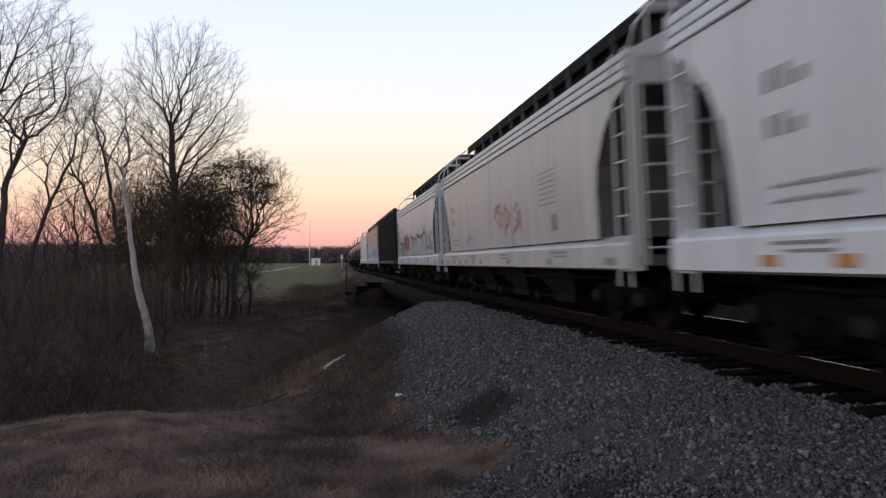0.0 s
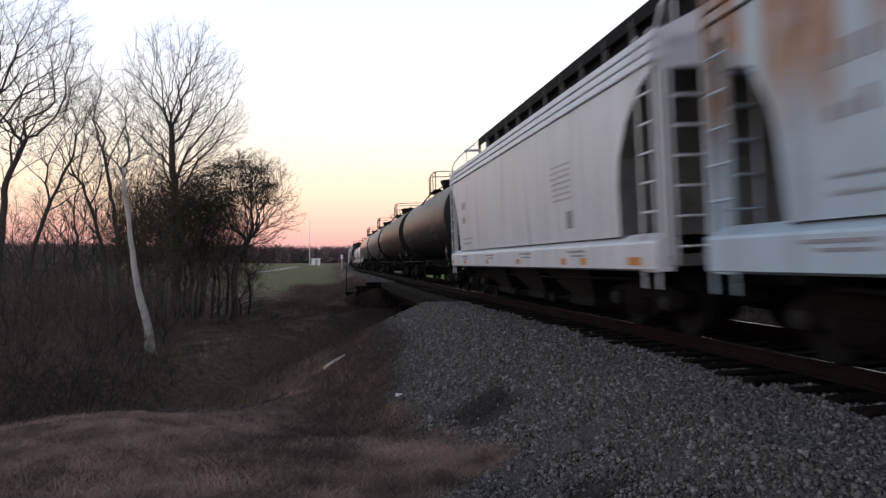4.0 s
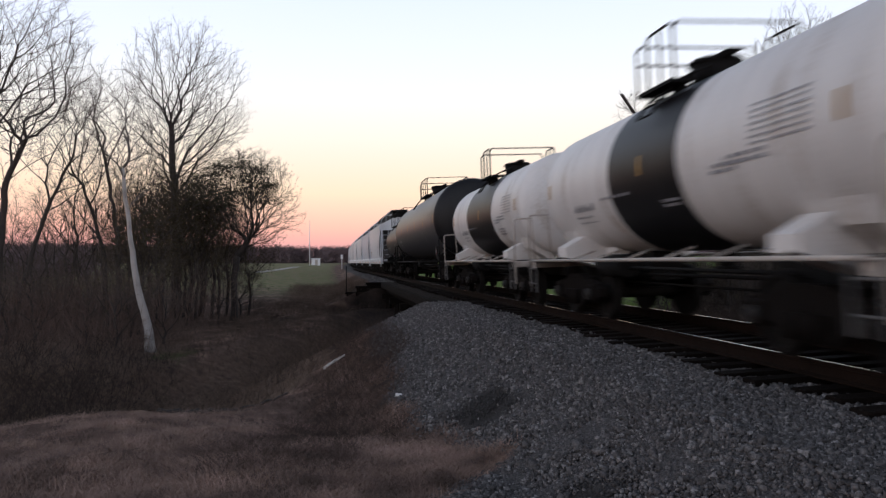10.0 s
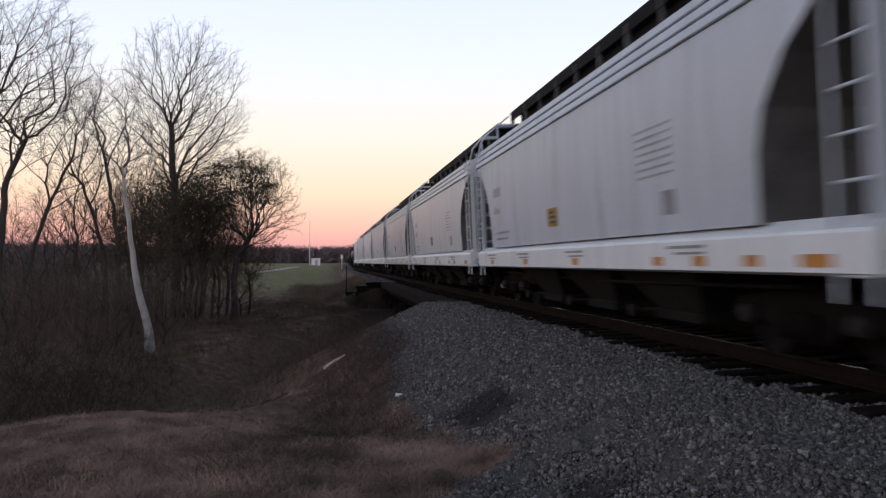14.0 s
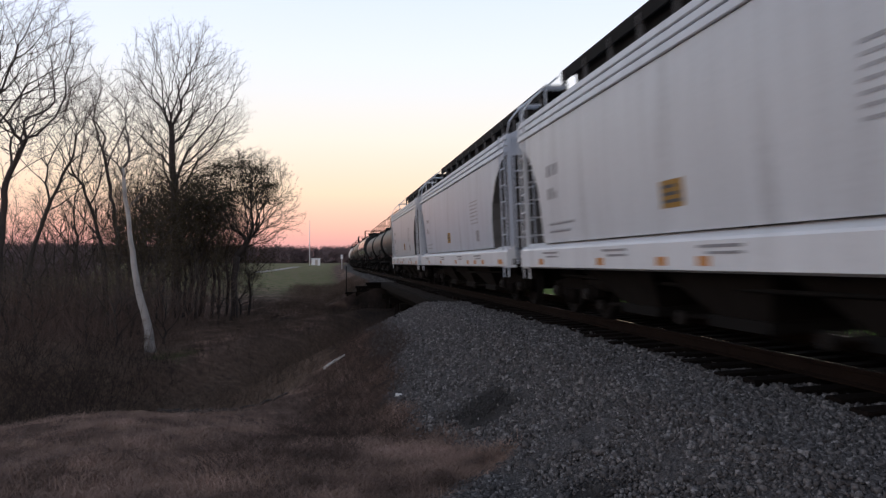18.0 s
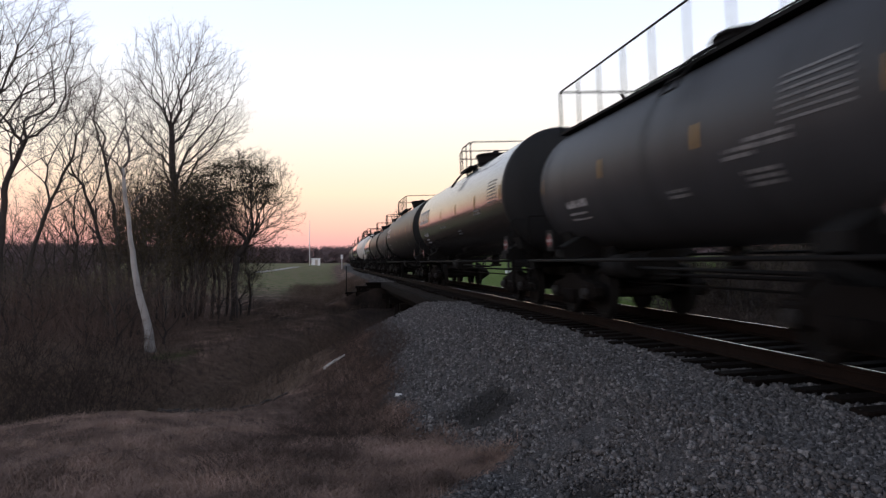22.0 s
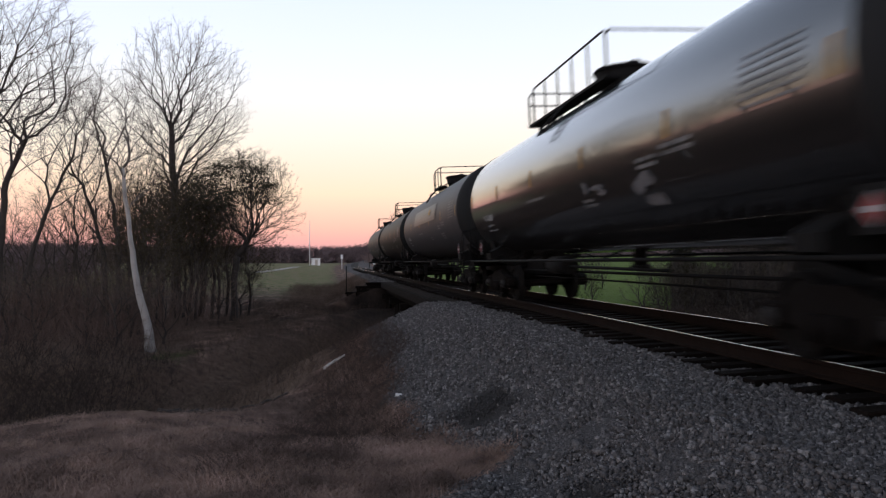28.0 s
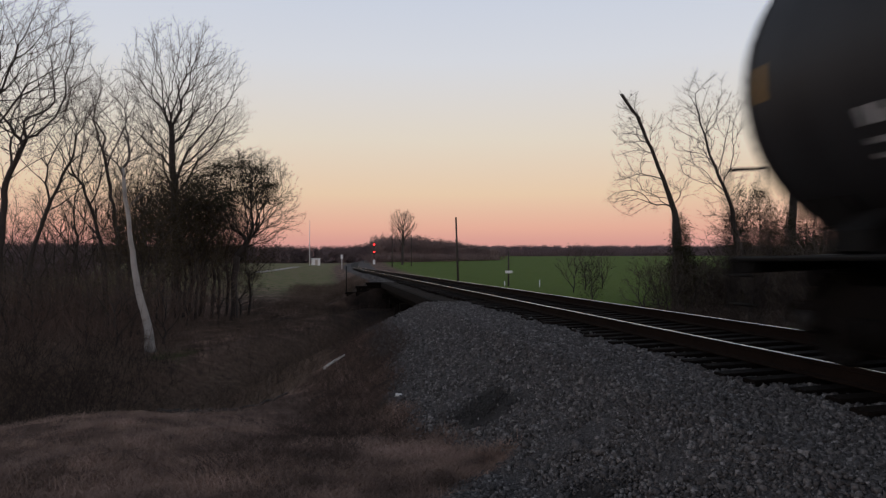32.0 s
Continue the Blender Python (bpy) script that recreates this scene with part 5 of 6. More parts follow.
add_car(tank_car, 25.80, 26.49, P_["black"], "short dull black tank car", r=1.40, zc=2.58, end_mat=P_["black_dull"], seed=36, group="short tank cars")
add_car(tank_car, 26.49, 27.20, P_["black_shiny"], "short glossy black tank car", r=1.38, zc=2.55, end_mat=P_["black_dull"], seed=37, group="short tank cars")
add_car(tank_car, 27.20, 28.28, P_["tank_white"], "long stained white tank car", r=1.55, zc=2.78, long_rail=True, rails=True, marks="letter_grey", placards=0, stripes="yellow", seed=38)
add_car(tank_car, 28.28, 29.35, P_["black_bright"], "glossy black tank car with white placards", py=1.0, P=2.4, mw=0.1, end_mat=P_["black_dull"], seed=39, sprays=[(-4.1, -3.4, -34, -16, "g_dim"), (-2.2, -1.5, -24, -15, "g_dim")])
add_car(tank_car, 29.35, 30.45, P_["slate_light"], "grey tank car with a raised jacket patch", panel=P_["slate"], hoops=1, end_mat=P_["black_dull"], seed=40)
add_car(tank_car, 30.45, 31.53, P_["brown"], "dirty brown tank car with yellow marks", end_mat=P_["black_dull"], seed=41)
add_car(tank_car, 31.53, 32.51, P_["charcoal"], "charcoal tank car at the end of the train", end_mat=P_["black_dull"], placards=1, seed=42, sprays=[(-1.0, 2.2, -30, -10, "g_dark"), (1.2, 1.6, -28, -12, "g_dim"), (0.3, 0.9, -22, -16, "yellow")])


def rail_pose(s, half):
    """A car's pose with its two trucks on the banked track's line."""
    a, b = Vector(on_track(s - half)), Vector(on_track(s + half))
    c = (a + b) / 2
    d = b - a
    return pose(c.x, c.y, c.z, math.degrees(math.atan2(d.z, d.length)), -math.degrees(math.atan(bank(s))), -math.degrees(math.atan2(d.x, d.y)))


PASS_AT = -0.7                     # the place along the track that the passing times mean


def motions():
    n = int(SECONDS * 2)
    for car, t0, t1 in TRAIN:
        half = (t1 - t0) * SPEED / 2 - 2.3
        tm = (t0 + t1) / 2
        walk(car, [(i / 2, rail_pose(PASS_AT + SPEED * (tm - i / 2), half)) for i in range(n + 1)])
    turn = math.degrees(SPEED / WR)
    for e, sets in WHEELSETS.items():
        first = sets[0]
        steps = int(SECONDS * 30)
        walk(first, [(i / 30, pose(0, e * WB / 2, WR, (turn * i / 30) % 360)) for i in range(steps + 1)])
        act, slot = first.animation_data.action, first.animation_data.action_slot
        for ws in sets[1:]:
            ws.rotation_mode = "QUATERNION"
            ad = ws.animation_data_create()
            ad.action = act
            ad.action_slot = slot


# ---- trees ----
def tube(rows, n):
    """One smooth stem through the rows' points."""
    ps = [rows[0][:3]] + [w[3:6] for w in rows]
    rs = [rows[0][6]] + [w[7] for w in rows]
    return MB().loft([[(p[0] + r * math.cos(2 * math.pi * k / n), p[1] + r * math.sin(2 * math.pi * k / n), p[2]) for k in range(n)] for p, r in zip(ps, rs)][::-1], True, True)


def tree(seed, x, y, spine, r0, crowns, label, name="bare_tree", bark="bark", twig="twig", leaves=0, leaf=0.04, group="", fork=0.4, gap=0.5, tip=0.0062, blunt=0.0, pale_to=0.0, clump=None, twigs=2, bf=0.45, taper=0.3, tuft=1.0, leaf_mat="leaf"):
    """A tree on a trunk line (x, z pairs in metres from its foot); its limbs grow towards buds strewn through its crowns.
    crowns: (centre x, centre y, centre z, half widths x, y, z)."""
    rnd = random.Random(seed)
    rg = np.random.default_rng(seed)
    z0 = float(ground_z(x, y)) - 0.15
    pts = []
    for (xa, za), (xb, zb) in zip(spine[:-1], spine[1:]):
        n = max(2, int((zb - za) / 0.4))
        for i in range(n):
            f = i / n
            pts.append((xa + (xb - xa) * f + rnd.gauss(0, 0.02), rnd.gauss(0, 0.03), za + (zb - za) * f))
    pts.append((spine[-1][0], 0.0, spine[-1][1]))
    nt = len(pts)
    lo = max(1, int(nt * fork))
    # the buds, thinned out in places so that the outline is uneven
    buds = []
    for cx, cy, cz, hx, hy, hz in crowns:
        n = int(4.19 * hx * hy * hz / gap ** 3)
        u = rg.normal(0, 1, (n, 3))
        u *= (rg.random(n) ** 0.36 / np.linalg.norm(u, axis=1))[:, None]
        q = u * (hx, hy, hz) + (cx, cy, cz)
        w = np.sin(q[:, 0] * 1.9 + seed) + np.sin(q[:, 1] * 2.3 + 2 * seed) + np.sin(q[:, 2] * 1.7 + 3 * seed) + 1.2 * (1.0 - np.linalg.norm(u, axis=1))
        buds.append(q[w + rg.normal(0, 0.6, n) > -1.1])
    buds = np.concatenate(buds)
    # each bud joins the shoot that gives it the shortest, straightest way to the root
    order = np.argsort(np.linalg.norm(buds - np.array(pts[lo]), axis=1))
    buds = buds[order]
    total = nt + len(buds) * 2
    N = np.zeros((total, 3))
    N[:nt] = pts
    D = np.zeros((total, 3))
    D[1:nt] = N[1:nt] - N[:nt - 1]
    D[0] = (0, 0, 1)
    D[:nt] /= np.linalg.norm(D[:nt], axis=1)[:, None] + 1e-9
    way = np.zeros(total)
    way[lo:nt] = np.linalg.norm(N[lo:nt] - N[lo], axis=1) * 0.8
    parent = [max(i - 1, 0) for i in range(nt)]
    used = np.zeros(total)
    used[:nt] = 0.0
    n = nt
    for p in buds:
        v = p - N[lo:n]
        L = np.linalg.norm(v, axis=1) + 1e-6
        cosa = (v * D[lo:n]).sum(1) / L
        cost = L * (1.0 + 0.55 * (1 - cosa)) + bf * way[lo:n] + 0.25 * gap * used[lo:n] + 2.0 * gap * (cosa < 0.1)
        k = int(cost.argmin()) + lo
        used[k] += 1
        dist = float(L[k - lo])
        a, m = N[k].copy(), k
        if dist > 1.3 * gap:
            mid = (a + p) / 2 + rg.normal(0, 0.05 * dist, 3) + (0, 0, 0.03 * dist)
            N[n], D[n], way[n] = mid, (mid - a) / (np.linalg.norm(mid - a) + 1e-9), way[k] + dist / 2
            parent.append(k)
            m = n
            n += 1
        N[n] = p
        D[n] = (p - N[m]) / (np.linalg.norm(p - N[m]) + 1e-9)
        way[n] = way[k] + dist
        parent.append(m)
        n += 1
    # smooth the limbs a little
    par = np.array(parent)
    for _ in range(3):
        acc, cnt = np.zeros((n, 3)), np.zeros(n)
        np.add.at(acc, par[nt:], N[nt:n])
        np.add.at(cnt, par[nt:], 1)
        has = cnt > 0
        has[:nt] = False
        N[:n][has] = 0.5 * N[:n][has] + 0.25 * acc[has] / cnt[has][:, None] + 0.25 * N[par[has]]
    nodes = [N[i] for i in range(n)]
    n = len(nodes)
    load, kids = [0.0] * n, [0] * n
    for i in range(n - 1, 0, -1):
        if kids[i] == 0:
            load[i] = 1.0
        load[parent[i]] += load[i]
        kids[parent[i]] += 1
    power = min(max(math.log(max(load[lo], 3)) / math.log(max(r0 * 0.8 / tip, 1.5)), 2.05), 2.8)
    rad = [tip * max(l_, 1) ** (1 / power) * (1 + 0.55 * min(math.log(max(l_, 1)) / 3.5, 1.0)) for l_ in load]
    for i in range(nt):
        f = i / (nt - 1)
        line = r0 * (1.3 if i == 0 else 1.1 if i == 1 else 1.0) * (1 - taper * min(f / fork, 1)) * (1.0 if f < fork else (1 - (f - fork) / (1 - fork)) ** 0.9)
        rad[i] = max(min(rad[i], r0), line if i <= lo else line * 0.75, tip, blunt)
    low, trunk, limbs, fine, tips, owner = [], [], {}, [], [], {}
    for i in range(1, n):
        a, b = nodes[parent[i]], nodes[i]
        if i < nt:
            (low if b[2] < pale_to else trunk).append((*a, *b, rad[i - 1], rad[i]))
            continue
        owner[i] = owner.get(parent[i], i)
        ra = min(rad[parent[i]], rad[i] * 1.35)
        row = (*a, *b, ra, rad[i])
        (limbs.setdefault(owner[i], []) if rad[i] > 2.1 * tip else fine).append(row)
        if rad[i] <= 2.6 * tip:
            o = (b - a) / (np.linalg.norm(b - a) + 1e-9)
            for q in range(twigs + (1 if kids[i] == 0 else 0)):
                f = rnd.random()
                p = a + (b - a) * f
                d = o + rg.normal(0, 0.5, 3) + (0, 0, 0.12)
                e = p + d / np.linalg.norm(d) * rnd.uniform(0.35, 0.95) * gap
                fine.append((*p, *e, tip * 0.65, tip * 0.35))
                m = p + (e - p) * rnd.uniform(0.3, 0.7)
                d = (e - p) / gap + rg.normal(0, 0.4, 3)
                e2 = m + d / np.linalg.norm(d) * rnd.uniform(0.2, 0.55) * gap
                fine.append((*m, *e2, tip * 0.5, tip * 0.3))
                tips.append(e)
    t = thing(name, label, "tree" if name != "shrub" else "shrub", group, pose(x, y, z0))
    if low:
        part("trunk", tube(low, 12), M[bark], t, "pale smooth trunk")
        bark = "bark_mid"
    if trunk:
        part("upper_trunk" if low else "trunk", tube(trunk, 10), M[bark], t)
    for rows in limbs.values():
        part("limb", segments_mesh("limb", rows, 5, M[bark]), None, t)
    part("crown", segments_mesh("crown", fine, 3, M[twig]), None, t, "haze of fine bare twigs")["kind"] = "stuff"
    if leaves and tips:
        e = np.array(tips)
        if clump:
            cx, cz, hx, hz = clump
            e = e[((e[:, 0] - cx) / hx) ** 2 + ((e[:, 2] - cz) / hz) ** 2 < 1 + rg.normal(0, 0.55, len(e))]
        if len(e) == 0:
            return t
        if tuft < 1:
            e = e[rg.random(len(e)) < tuft]
        c_ = e[rg.integers(0, len(e), leaves)] + rg.normal(0, 1, (leaves, 3)) * ((0.3, 0.3, 0.11) if tuft < 1 else (0.2, 0.2, 0.2))
        u = rg.normal(0, 1, (leaves, 3))
        u /= np.linalg.norm(u, axis=1)[:, None]
        w = np.cross(u, rg.normal(0, 1, (leaves, 3)))
        w /= np.linalg.norm(w, axis=1)[:, None]
        L = rg.uniform(0.5, 1.2, leaves)[:, None] * leaf
        V = np.stack([c_ - u * L, c_ + w * L * 0.45, c_ + u * L, c_ - w * L * 0.45], 1).reshape(-1, 3)
        part("foliage", array_mesh("foliage", V, np.arange(leaves * 4).reshape(-1, 4), M[leaf_mat]), None, t, "dull olive leaves")["kind"] = "stuff"
    return t


def at_column(px, depth):
    """World x, y at a depth for a bearing, given as a column of the view."""
    f = 784 / math.tan(math.radians(HFOV / 2))
    a = math.radians(-TURN)
    r = (px - 784) / f
    return depth * (math.sin(a) + r * math.cos(a)), depth * (math.cos(a) - r * math.sin(a))


# the grove beside the creek
DARK = dict(bark="bark_dark", twig="twig_dark")
tree(11, *at_column(312, 42), [(0, 0), (0.0, 4.0), (-0.08, 6.6), (-0.25, 8.4), (-0.3, 10.4)], 0.29, [(0.3, 0, 12.2, 3.9, 3.0, 4.7), (0.75, 0, 9.9, 3.5, 2.6, 2.2)], "tall bare tree with a broad rounded crown", fork=0.56, gap=0.5, bf=0.6, leaves=2600, leaf=0.034, leaf_mat="needle")
tree(12, *at_column(415, 40), [(0, 0), (0.0, 2.4), (0.1, 3.6)], 0.2, [(0.7, 0, 7.0, 2.9, 2.4, 2.4), (1.9, 0, 5.6, 2.0, 1.6, 1.5)], "dense spreading tree with dull olive leaves", **DARK, leaves=24000, leaf=0.042, clump=(-0.3, 7.5, 2.2, 1.3), tuft=0.3, leaf_mat="needle", fork=0.35, gap=0.40)
tree(26, *at_column(355, 41), [(0, 0), (0.1, 2.4), (0.0, 4.0)], 0.14, [(-0.3, 0, 5.4, 2.2, 2.0, 2.6)], "young evergreen with dark tufted foliage", **DARK, leaves=18000, leaf=0.042, tuft=0.35, leaf_mat="needle", fork=0.4)
tree(13, *at_column(270, 28.8), [(0, 0), (-0.12, 0.9), (-0.28, 1.67), (-0.54, 2.65), (-0.71, 3.6), (-0.9, 5.2), (-1.1, 7.2)], 0.19, [(-1.0, 0, 8.4, 1.7, 1.6, 2.7)], "slender tree with a pale smooth trunk", bark="bark_pale", fork=0.7, gap=0.4, tip=0.005, pale_to=99.0, taper=0.6)
tree(14, *at_column(-10, 33), [(0, 0), (0.2, 4.0), (0.45, 6.9), (1.1, 8.5)], 0.24, [(1.7, 0, 11.8, 2.9, 2.4, 4.0), (0.0, 0, 9.5, 2.5, 2.0, 3.0)], "bare tree that leans out over the brush", fork=0.6, gap=0.58)
tree(15, *at_column(20, 34), [(0, 0), (1.0, 4.2), (1.5, 5.6), (2.0, 6.8)], 0.15, [(2.6, 0, 8.9, 2.7, 2.0, 3.0)], "slanting bare tree in the grove", fork=0.55, gap=0.58)
tree(16, *at_column(190, 35), [(0, 0), (-0.13, 3.7), (-0.64, 5.6), (-1.1, 7.0)], 0.15, [(-1.2, 0, 8.6, 2.5, 2.0, 3.0)], "bare tree with a bent trunk", **DARK, fork=0.5, gap=0.58)
tree(17, *at_column(210, 37), [(0, 0), (0.0, 4.5), (-0.5, 7.5), (-0.8, 9.0)], 0.16, [(-0.7, 0, 10.4, 2.2, 1.9, 3.1)], "bare tree with upright limbs", fork=0.55, gap=0.58)
tree(18, *at_column(-100, 29), [(0, 0), (0.2, 5.0), (0.8, 7.5), (1.2, 9.0)], 0.24, [(2.6, 0, 11.4, 3.3, 2.4, 3.0)], "bare tree with long side limbs", fork=0.7, gap=0.56)
tree(19, *at_column(250, 44), [(0, 0), (0.1, 3.5), (0.2, 5.0)], 0.14, [(0.2, 0, 7.0, 2.1, 1.8, 3.0)], "small bare tree in the grove", **DARK, fork=0.5, leaves=3000)
tree(20, *at_column(120, 40), [(0, 0), (0.3, 3.0), (0.5, 4.5)], 0.13, [(0.5, 0, 6.8, 2.4, 1.8, 2.9)], "small bare tree in the grove", fork=0.5)
for sd, px, dp, hh in ((71, 5, 44, 7.5), (72, 40, 46, 7.0), (73, 80, 43, 8.0), (74, 115, 46, 7.5), (75, 135, 41, 6.5), (76, 165, 46, 8.0), (77, 205, 44, 8.5), (78, 225, 46, 8.0), (79, 260, 42, 8.5), (80, 305, 45, 8.5), (81, 325, 40, 7.0), (82, 360, 45, 8.5), (83, 400, 43, 7.0), (84, 440, 44, 5.5), (87, 275, 38, 7.5), (88, 310, 41, 8.0), (89, 345, 39, 7.0), (90, 375, 41, 7.5), (85, 70, 34, 5.5), (86, 245, 34, 6.0), (61, 55, 37, 6.0), (62, 95, 39, 6.5), (63, 150, 36, 6.2), (64, 235, 38, 6.8), (65, 285, 40, 7.2), (66, 335, 43, 7.5), (67, 25, 40, 6.5), (68, 180, 43, 7.0), (69, 385, 44, 6.5)):
    tree(sd, *at_column(px, dp), [(0, 0), (0.15, hh * 0.3), (0.0, hh * 0.45)], 0.09, [(0.0, 0, hh * 0.66, 2.0, 1.6, hh * 0.40)], "thin young tree among the brush", **DARK, leaves=7500 if px > 215 else 500, fork=0.3, gap=0.5 if px > 215 else 0.66, group="young trees of the grove")
for sd, px, dp in ((41, 60, 30), (42, 150, 31), (43, 230, 33), (44, 330, 36), (45, 385, 38), (46, 290, 31), (47, 10, 30), (48, 205, 29), (49, 110, 34), (50, 425, 42)):
    tree(sd, *at_column(px, dp), [(0, 0), (0.1, 0.6), (-0.05, 1.2)], 0.05, [(0.0, 0, 2.2, 1.6, 1.4, 1.5)], "tangled leafless shrub in the grove", name="shrub", **DARK, fork=0.2, gap=0.42, tip=0.005, group="shrubs of the grove", leaves=400)
# beyond the track
tree(21, *at_column(1200, 50), [(0, 0), (-0.08, 5.4), (-0.2, 7.0), (-1.5, 10.3), (-2.8, 13.2), (-3.9, 14.7)], 0.42,
     [(-2.6, 0, 11.5, 2.0, 1.6, 3.4), (-3.5, 0, 13.6, 1.3, 1.0, 1.8), (-2.6, 0, 8.3, 2.6, 1.6, 1.9), (0.6, 0, 8.3, 0.9, 0.9, 2.2)], "leaning dead tree with a broken top", **DARK, fork=0.42, blunt=0.12, gap=0.58, tip=0.007, twigs=3, bf=0.25)
tree(22, *at_column(1322, 50), [(0, 0), (-0.56, 4.3), (-1.1, 7.7), (-2.6, 11.1), (-3.5, 14.1)], 0.32, [(-2.8, 0, 12.8, 2.6, 2.0, 4.3), (-0.5, 0, 7.5, 2.6, 2.0, 2.6)], "leaning bare tree beyond the track", **DARK, fork=0.4, gap=0.58, tip=0.007, twigs=3, bf=0.25)
tree(23, *at_column(1400, 53), [(0, 0), (0.1, 6.0), (0.4, 10.0), (0.6, 12.0)], 0.28, [(0.9, 0, 15.5, 4.2, 2.8, 6.5)], "tall bare tree with spreading limbs", **DARK, fork=0.5, gap=0.55, tip=0.008, twigs=3)
tree(27, *at_column(1520, 52), [(0, 0), (0.2, 6.0), (0.5, 9.0)], 0.24, [(0.6, 0, 14.2, 3.6, 2.6, 6.2)], "tall bare tree with spreading limbs", **DARK, fork=0.5, gap=0.55, tip=0.008, twigs=3)
for sd, px, dp in ((51, 1035, 75), (52, 1065, 78), (53, 1015, 70), (54, 1180, 48), (55, 1225, 47), (56, 1290, 46), (57, 1330, 44), (58, 1390, 42), (59, 1450, 40), (101, 1140, 47), (102, 1165, 48), (103, 1200, 47), (104, 1255, 48), (105, 1310, 47), (106, 1345, 46), (107, 1410, 45), (108, 1470, 44), (109, 1510, 42), (110, 1550, 41), (111, 1585, 40), (112, 1285, 49), (113, 1350, 47)):
    tree(sd, *at_column(px, dp), [(0, 0), (0.1, 0.9), (-0.05, 1.8)], 0.06, [(0.0, 0, 2.7 if dp > 60 or px < 1280 else 3.9, 1.7, 1.3, 2.0 if px < 1280 else 3.0)], "leafless shrub beside the field", name="shrub", **DARK, fork=0.2, gap=0.5, group="shrubs beyond the track", leaves=900 if dp < 60 else 200, twigs=3)
for sd, px, dp, hh, wd in ((121, 1204, 50, 6.6, 0.75), (122, 1216, 51, 4.6, 1.1), (123, 1306, 51, 8.6, 0.85), (124, 1345, 51, 9.2, 1.2), (125, 1392, 51, 9.0, 1.5), (126, 1440, 50, 8.6, 1.7), (127, 1490, 48, 8.0, 1.8), (128, 1545, 46, 7.6, 1.9)):
    tree(sd, *at_column(px, dp), [(0, 0), (0.05, hh * 0.35), (0.0, hh * 0.8)], 0.07, [(0.0, 0, hh * 0.5, wd, wd * 0.8, hh * 0.5)], "ivy-grown dark growth round the foot of a tree", name="shrub", **DARK, fork=0.12, gap=0.42, group="ivy thickets beyond the track", leaves=12000, leaf=0.055, leaf_mat="needle")
tree(129, *at_column(1046, 50), [(0, 0), (0.05, 0.9), (0.0, 1.7)], 0.06, [(0.0, 0, 1.8, 0.9, 0.8, 1.7)], "slender shrub with a few dull leaves at the field", name="shrub", **DARK, fork=0.15, gap=0.4, leaves=2500, leaf=0.045, leaf_mat="needle")
tree(24, *at_column(712, 205), [(0, 0), (0.1, 5.0), (0.2, 9.0)], 0.3, [(0.1, 0, 11.5, 4.2, 3.2, 4.6)], "bare tree above the distant wood", fork=0.12, bf=0.9, gap=0.8, tip=0.02)


# ---- brush: thickets of thin stems ----
def thicket(name, seed, boxes, density, hmin, hmax, material, label, sides=3, rs=(0.006, 0.018), tilt=0.35, behind_lip=False):
    rg = np.random.default_rng(seed)
    rows = []
    for x0, x1, y0, y1, hs in boxes:
        n = int((x1 - x0) * (y1 - y0) * density)
        xs, ys = rg.uniform(x0, x1, n), rg.uniform(y0, y1, n)
        fade = np.minimum(np.minimum(xs - x0, x1 - xs) / (x1 - x0), np.minimum(ys - y0, y1 - ys) / (y1 - y0)) / 0.22
        keep = fade + 0.3 * np.sin(xs * 1.9 + ys * 0.7) * np.sin(ys * 1.3 - xs) > rg.random(n)
        xs, ys = xs[keep], ys[keep]
        n = len(xs)
        if behind_lip:
            keep = (ys > creek_lip(xs) + 0.2) | (xs > -0.6 + 0.08 * (20 - ys))
            xs, ys = xs[keep], ys[keep]
            n = len(xs)
        zs = ground_z(xs, ys)
        h = rg.uniform(hmin, hmax, n) * hs
        dx, dy = rg.normal(0, tilt, n), rg.normal(0, tilt, n)
        r = rg.uniform(*rs, n)
        p0 = np.stack([xs, ys, zs - 0.05], 1)
        p1 = p0 + np.stack([dx * h * 0.5, dy * h * 0.5, h * 0.55], 1)
        p2 = p1 + np.stack([(dx + rg.normal(0, 0.3, n)) * h * 0.45, (dy + rg.normal(0, 0.3, n)) * h * 0.45, h * 0.45], 1)
        rows.append(np.column_stack([p0, p1, r, r * 0.7]))
        rows.append(np.column_stack([p1, p2, r * 0.7, r * 0.25]))
        for k in range(3):
            q = p1 + (p2 - p1) * rg.uniform(0, 0.8, (n, 1))
            e = q + np.stack([rg.normal(0, 0.3, n) * h, rg.normal(0, 0.3, n) * h, rg.uniform(0.1, 0.3, n) * h], 1)
            rows.append(np.column_stack([q, e, r * 0.45, r * 0.15]))
    return solid(name, segments_mesh(name, np.concatenate(rows), sides, material), None, label, "brush", kind="stuff")


thicket("creekside_brush", 3, [(-24, -4.6, 29, 44, 1.0), (-60, -18, 24, 60, 1.0), (-15, -6, 26, 30, 0.5)], 13, 1.2, 3.0, M["brush"], "dense dead brown brush under the grove", rs=(0.005, 0.014), tilt=0.5)
# the gully's shade is put into this brush's dark colour
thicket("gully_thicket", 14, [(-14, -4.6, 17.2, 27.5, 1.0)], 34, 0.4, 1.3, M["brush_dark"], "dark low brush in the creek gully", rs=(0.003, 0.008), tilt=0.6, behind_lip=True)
thicket("bank_weeds", 4, [(-13, 1.6, 14.5, 27, 0.45), (-6.5, 3.2, 25, 55, 0.42)], 60, 0.3, 1.4, M["brush_tan"], "dry brown weeds on the creek bank", rs=(0.002, 0.006), tilt=0.5, behind_lip=True)
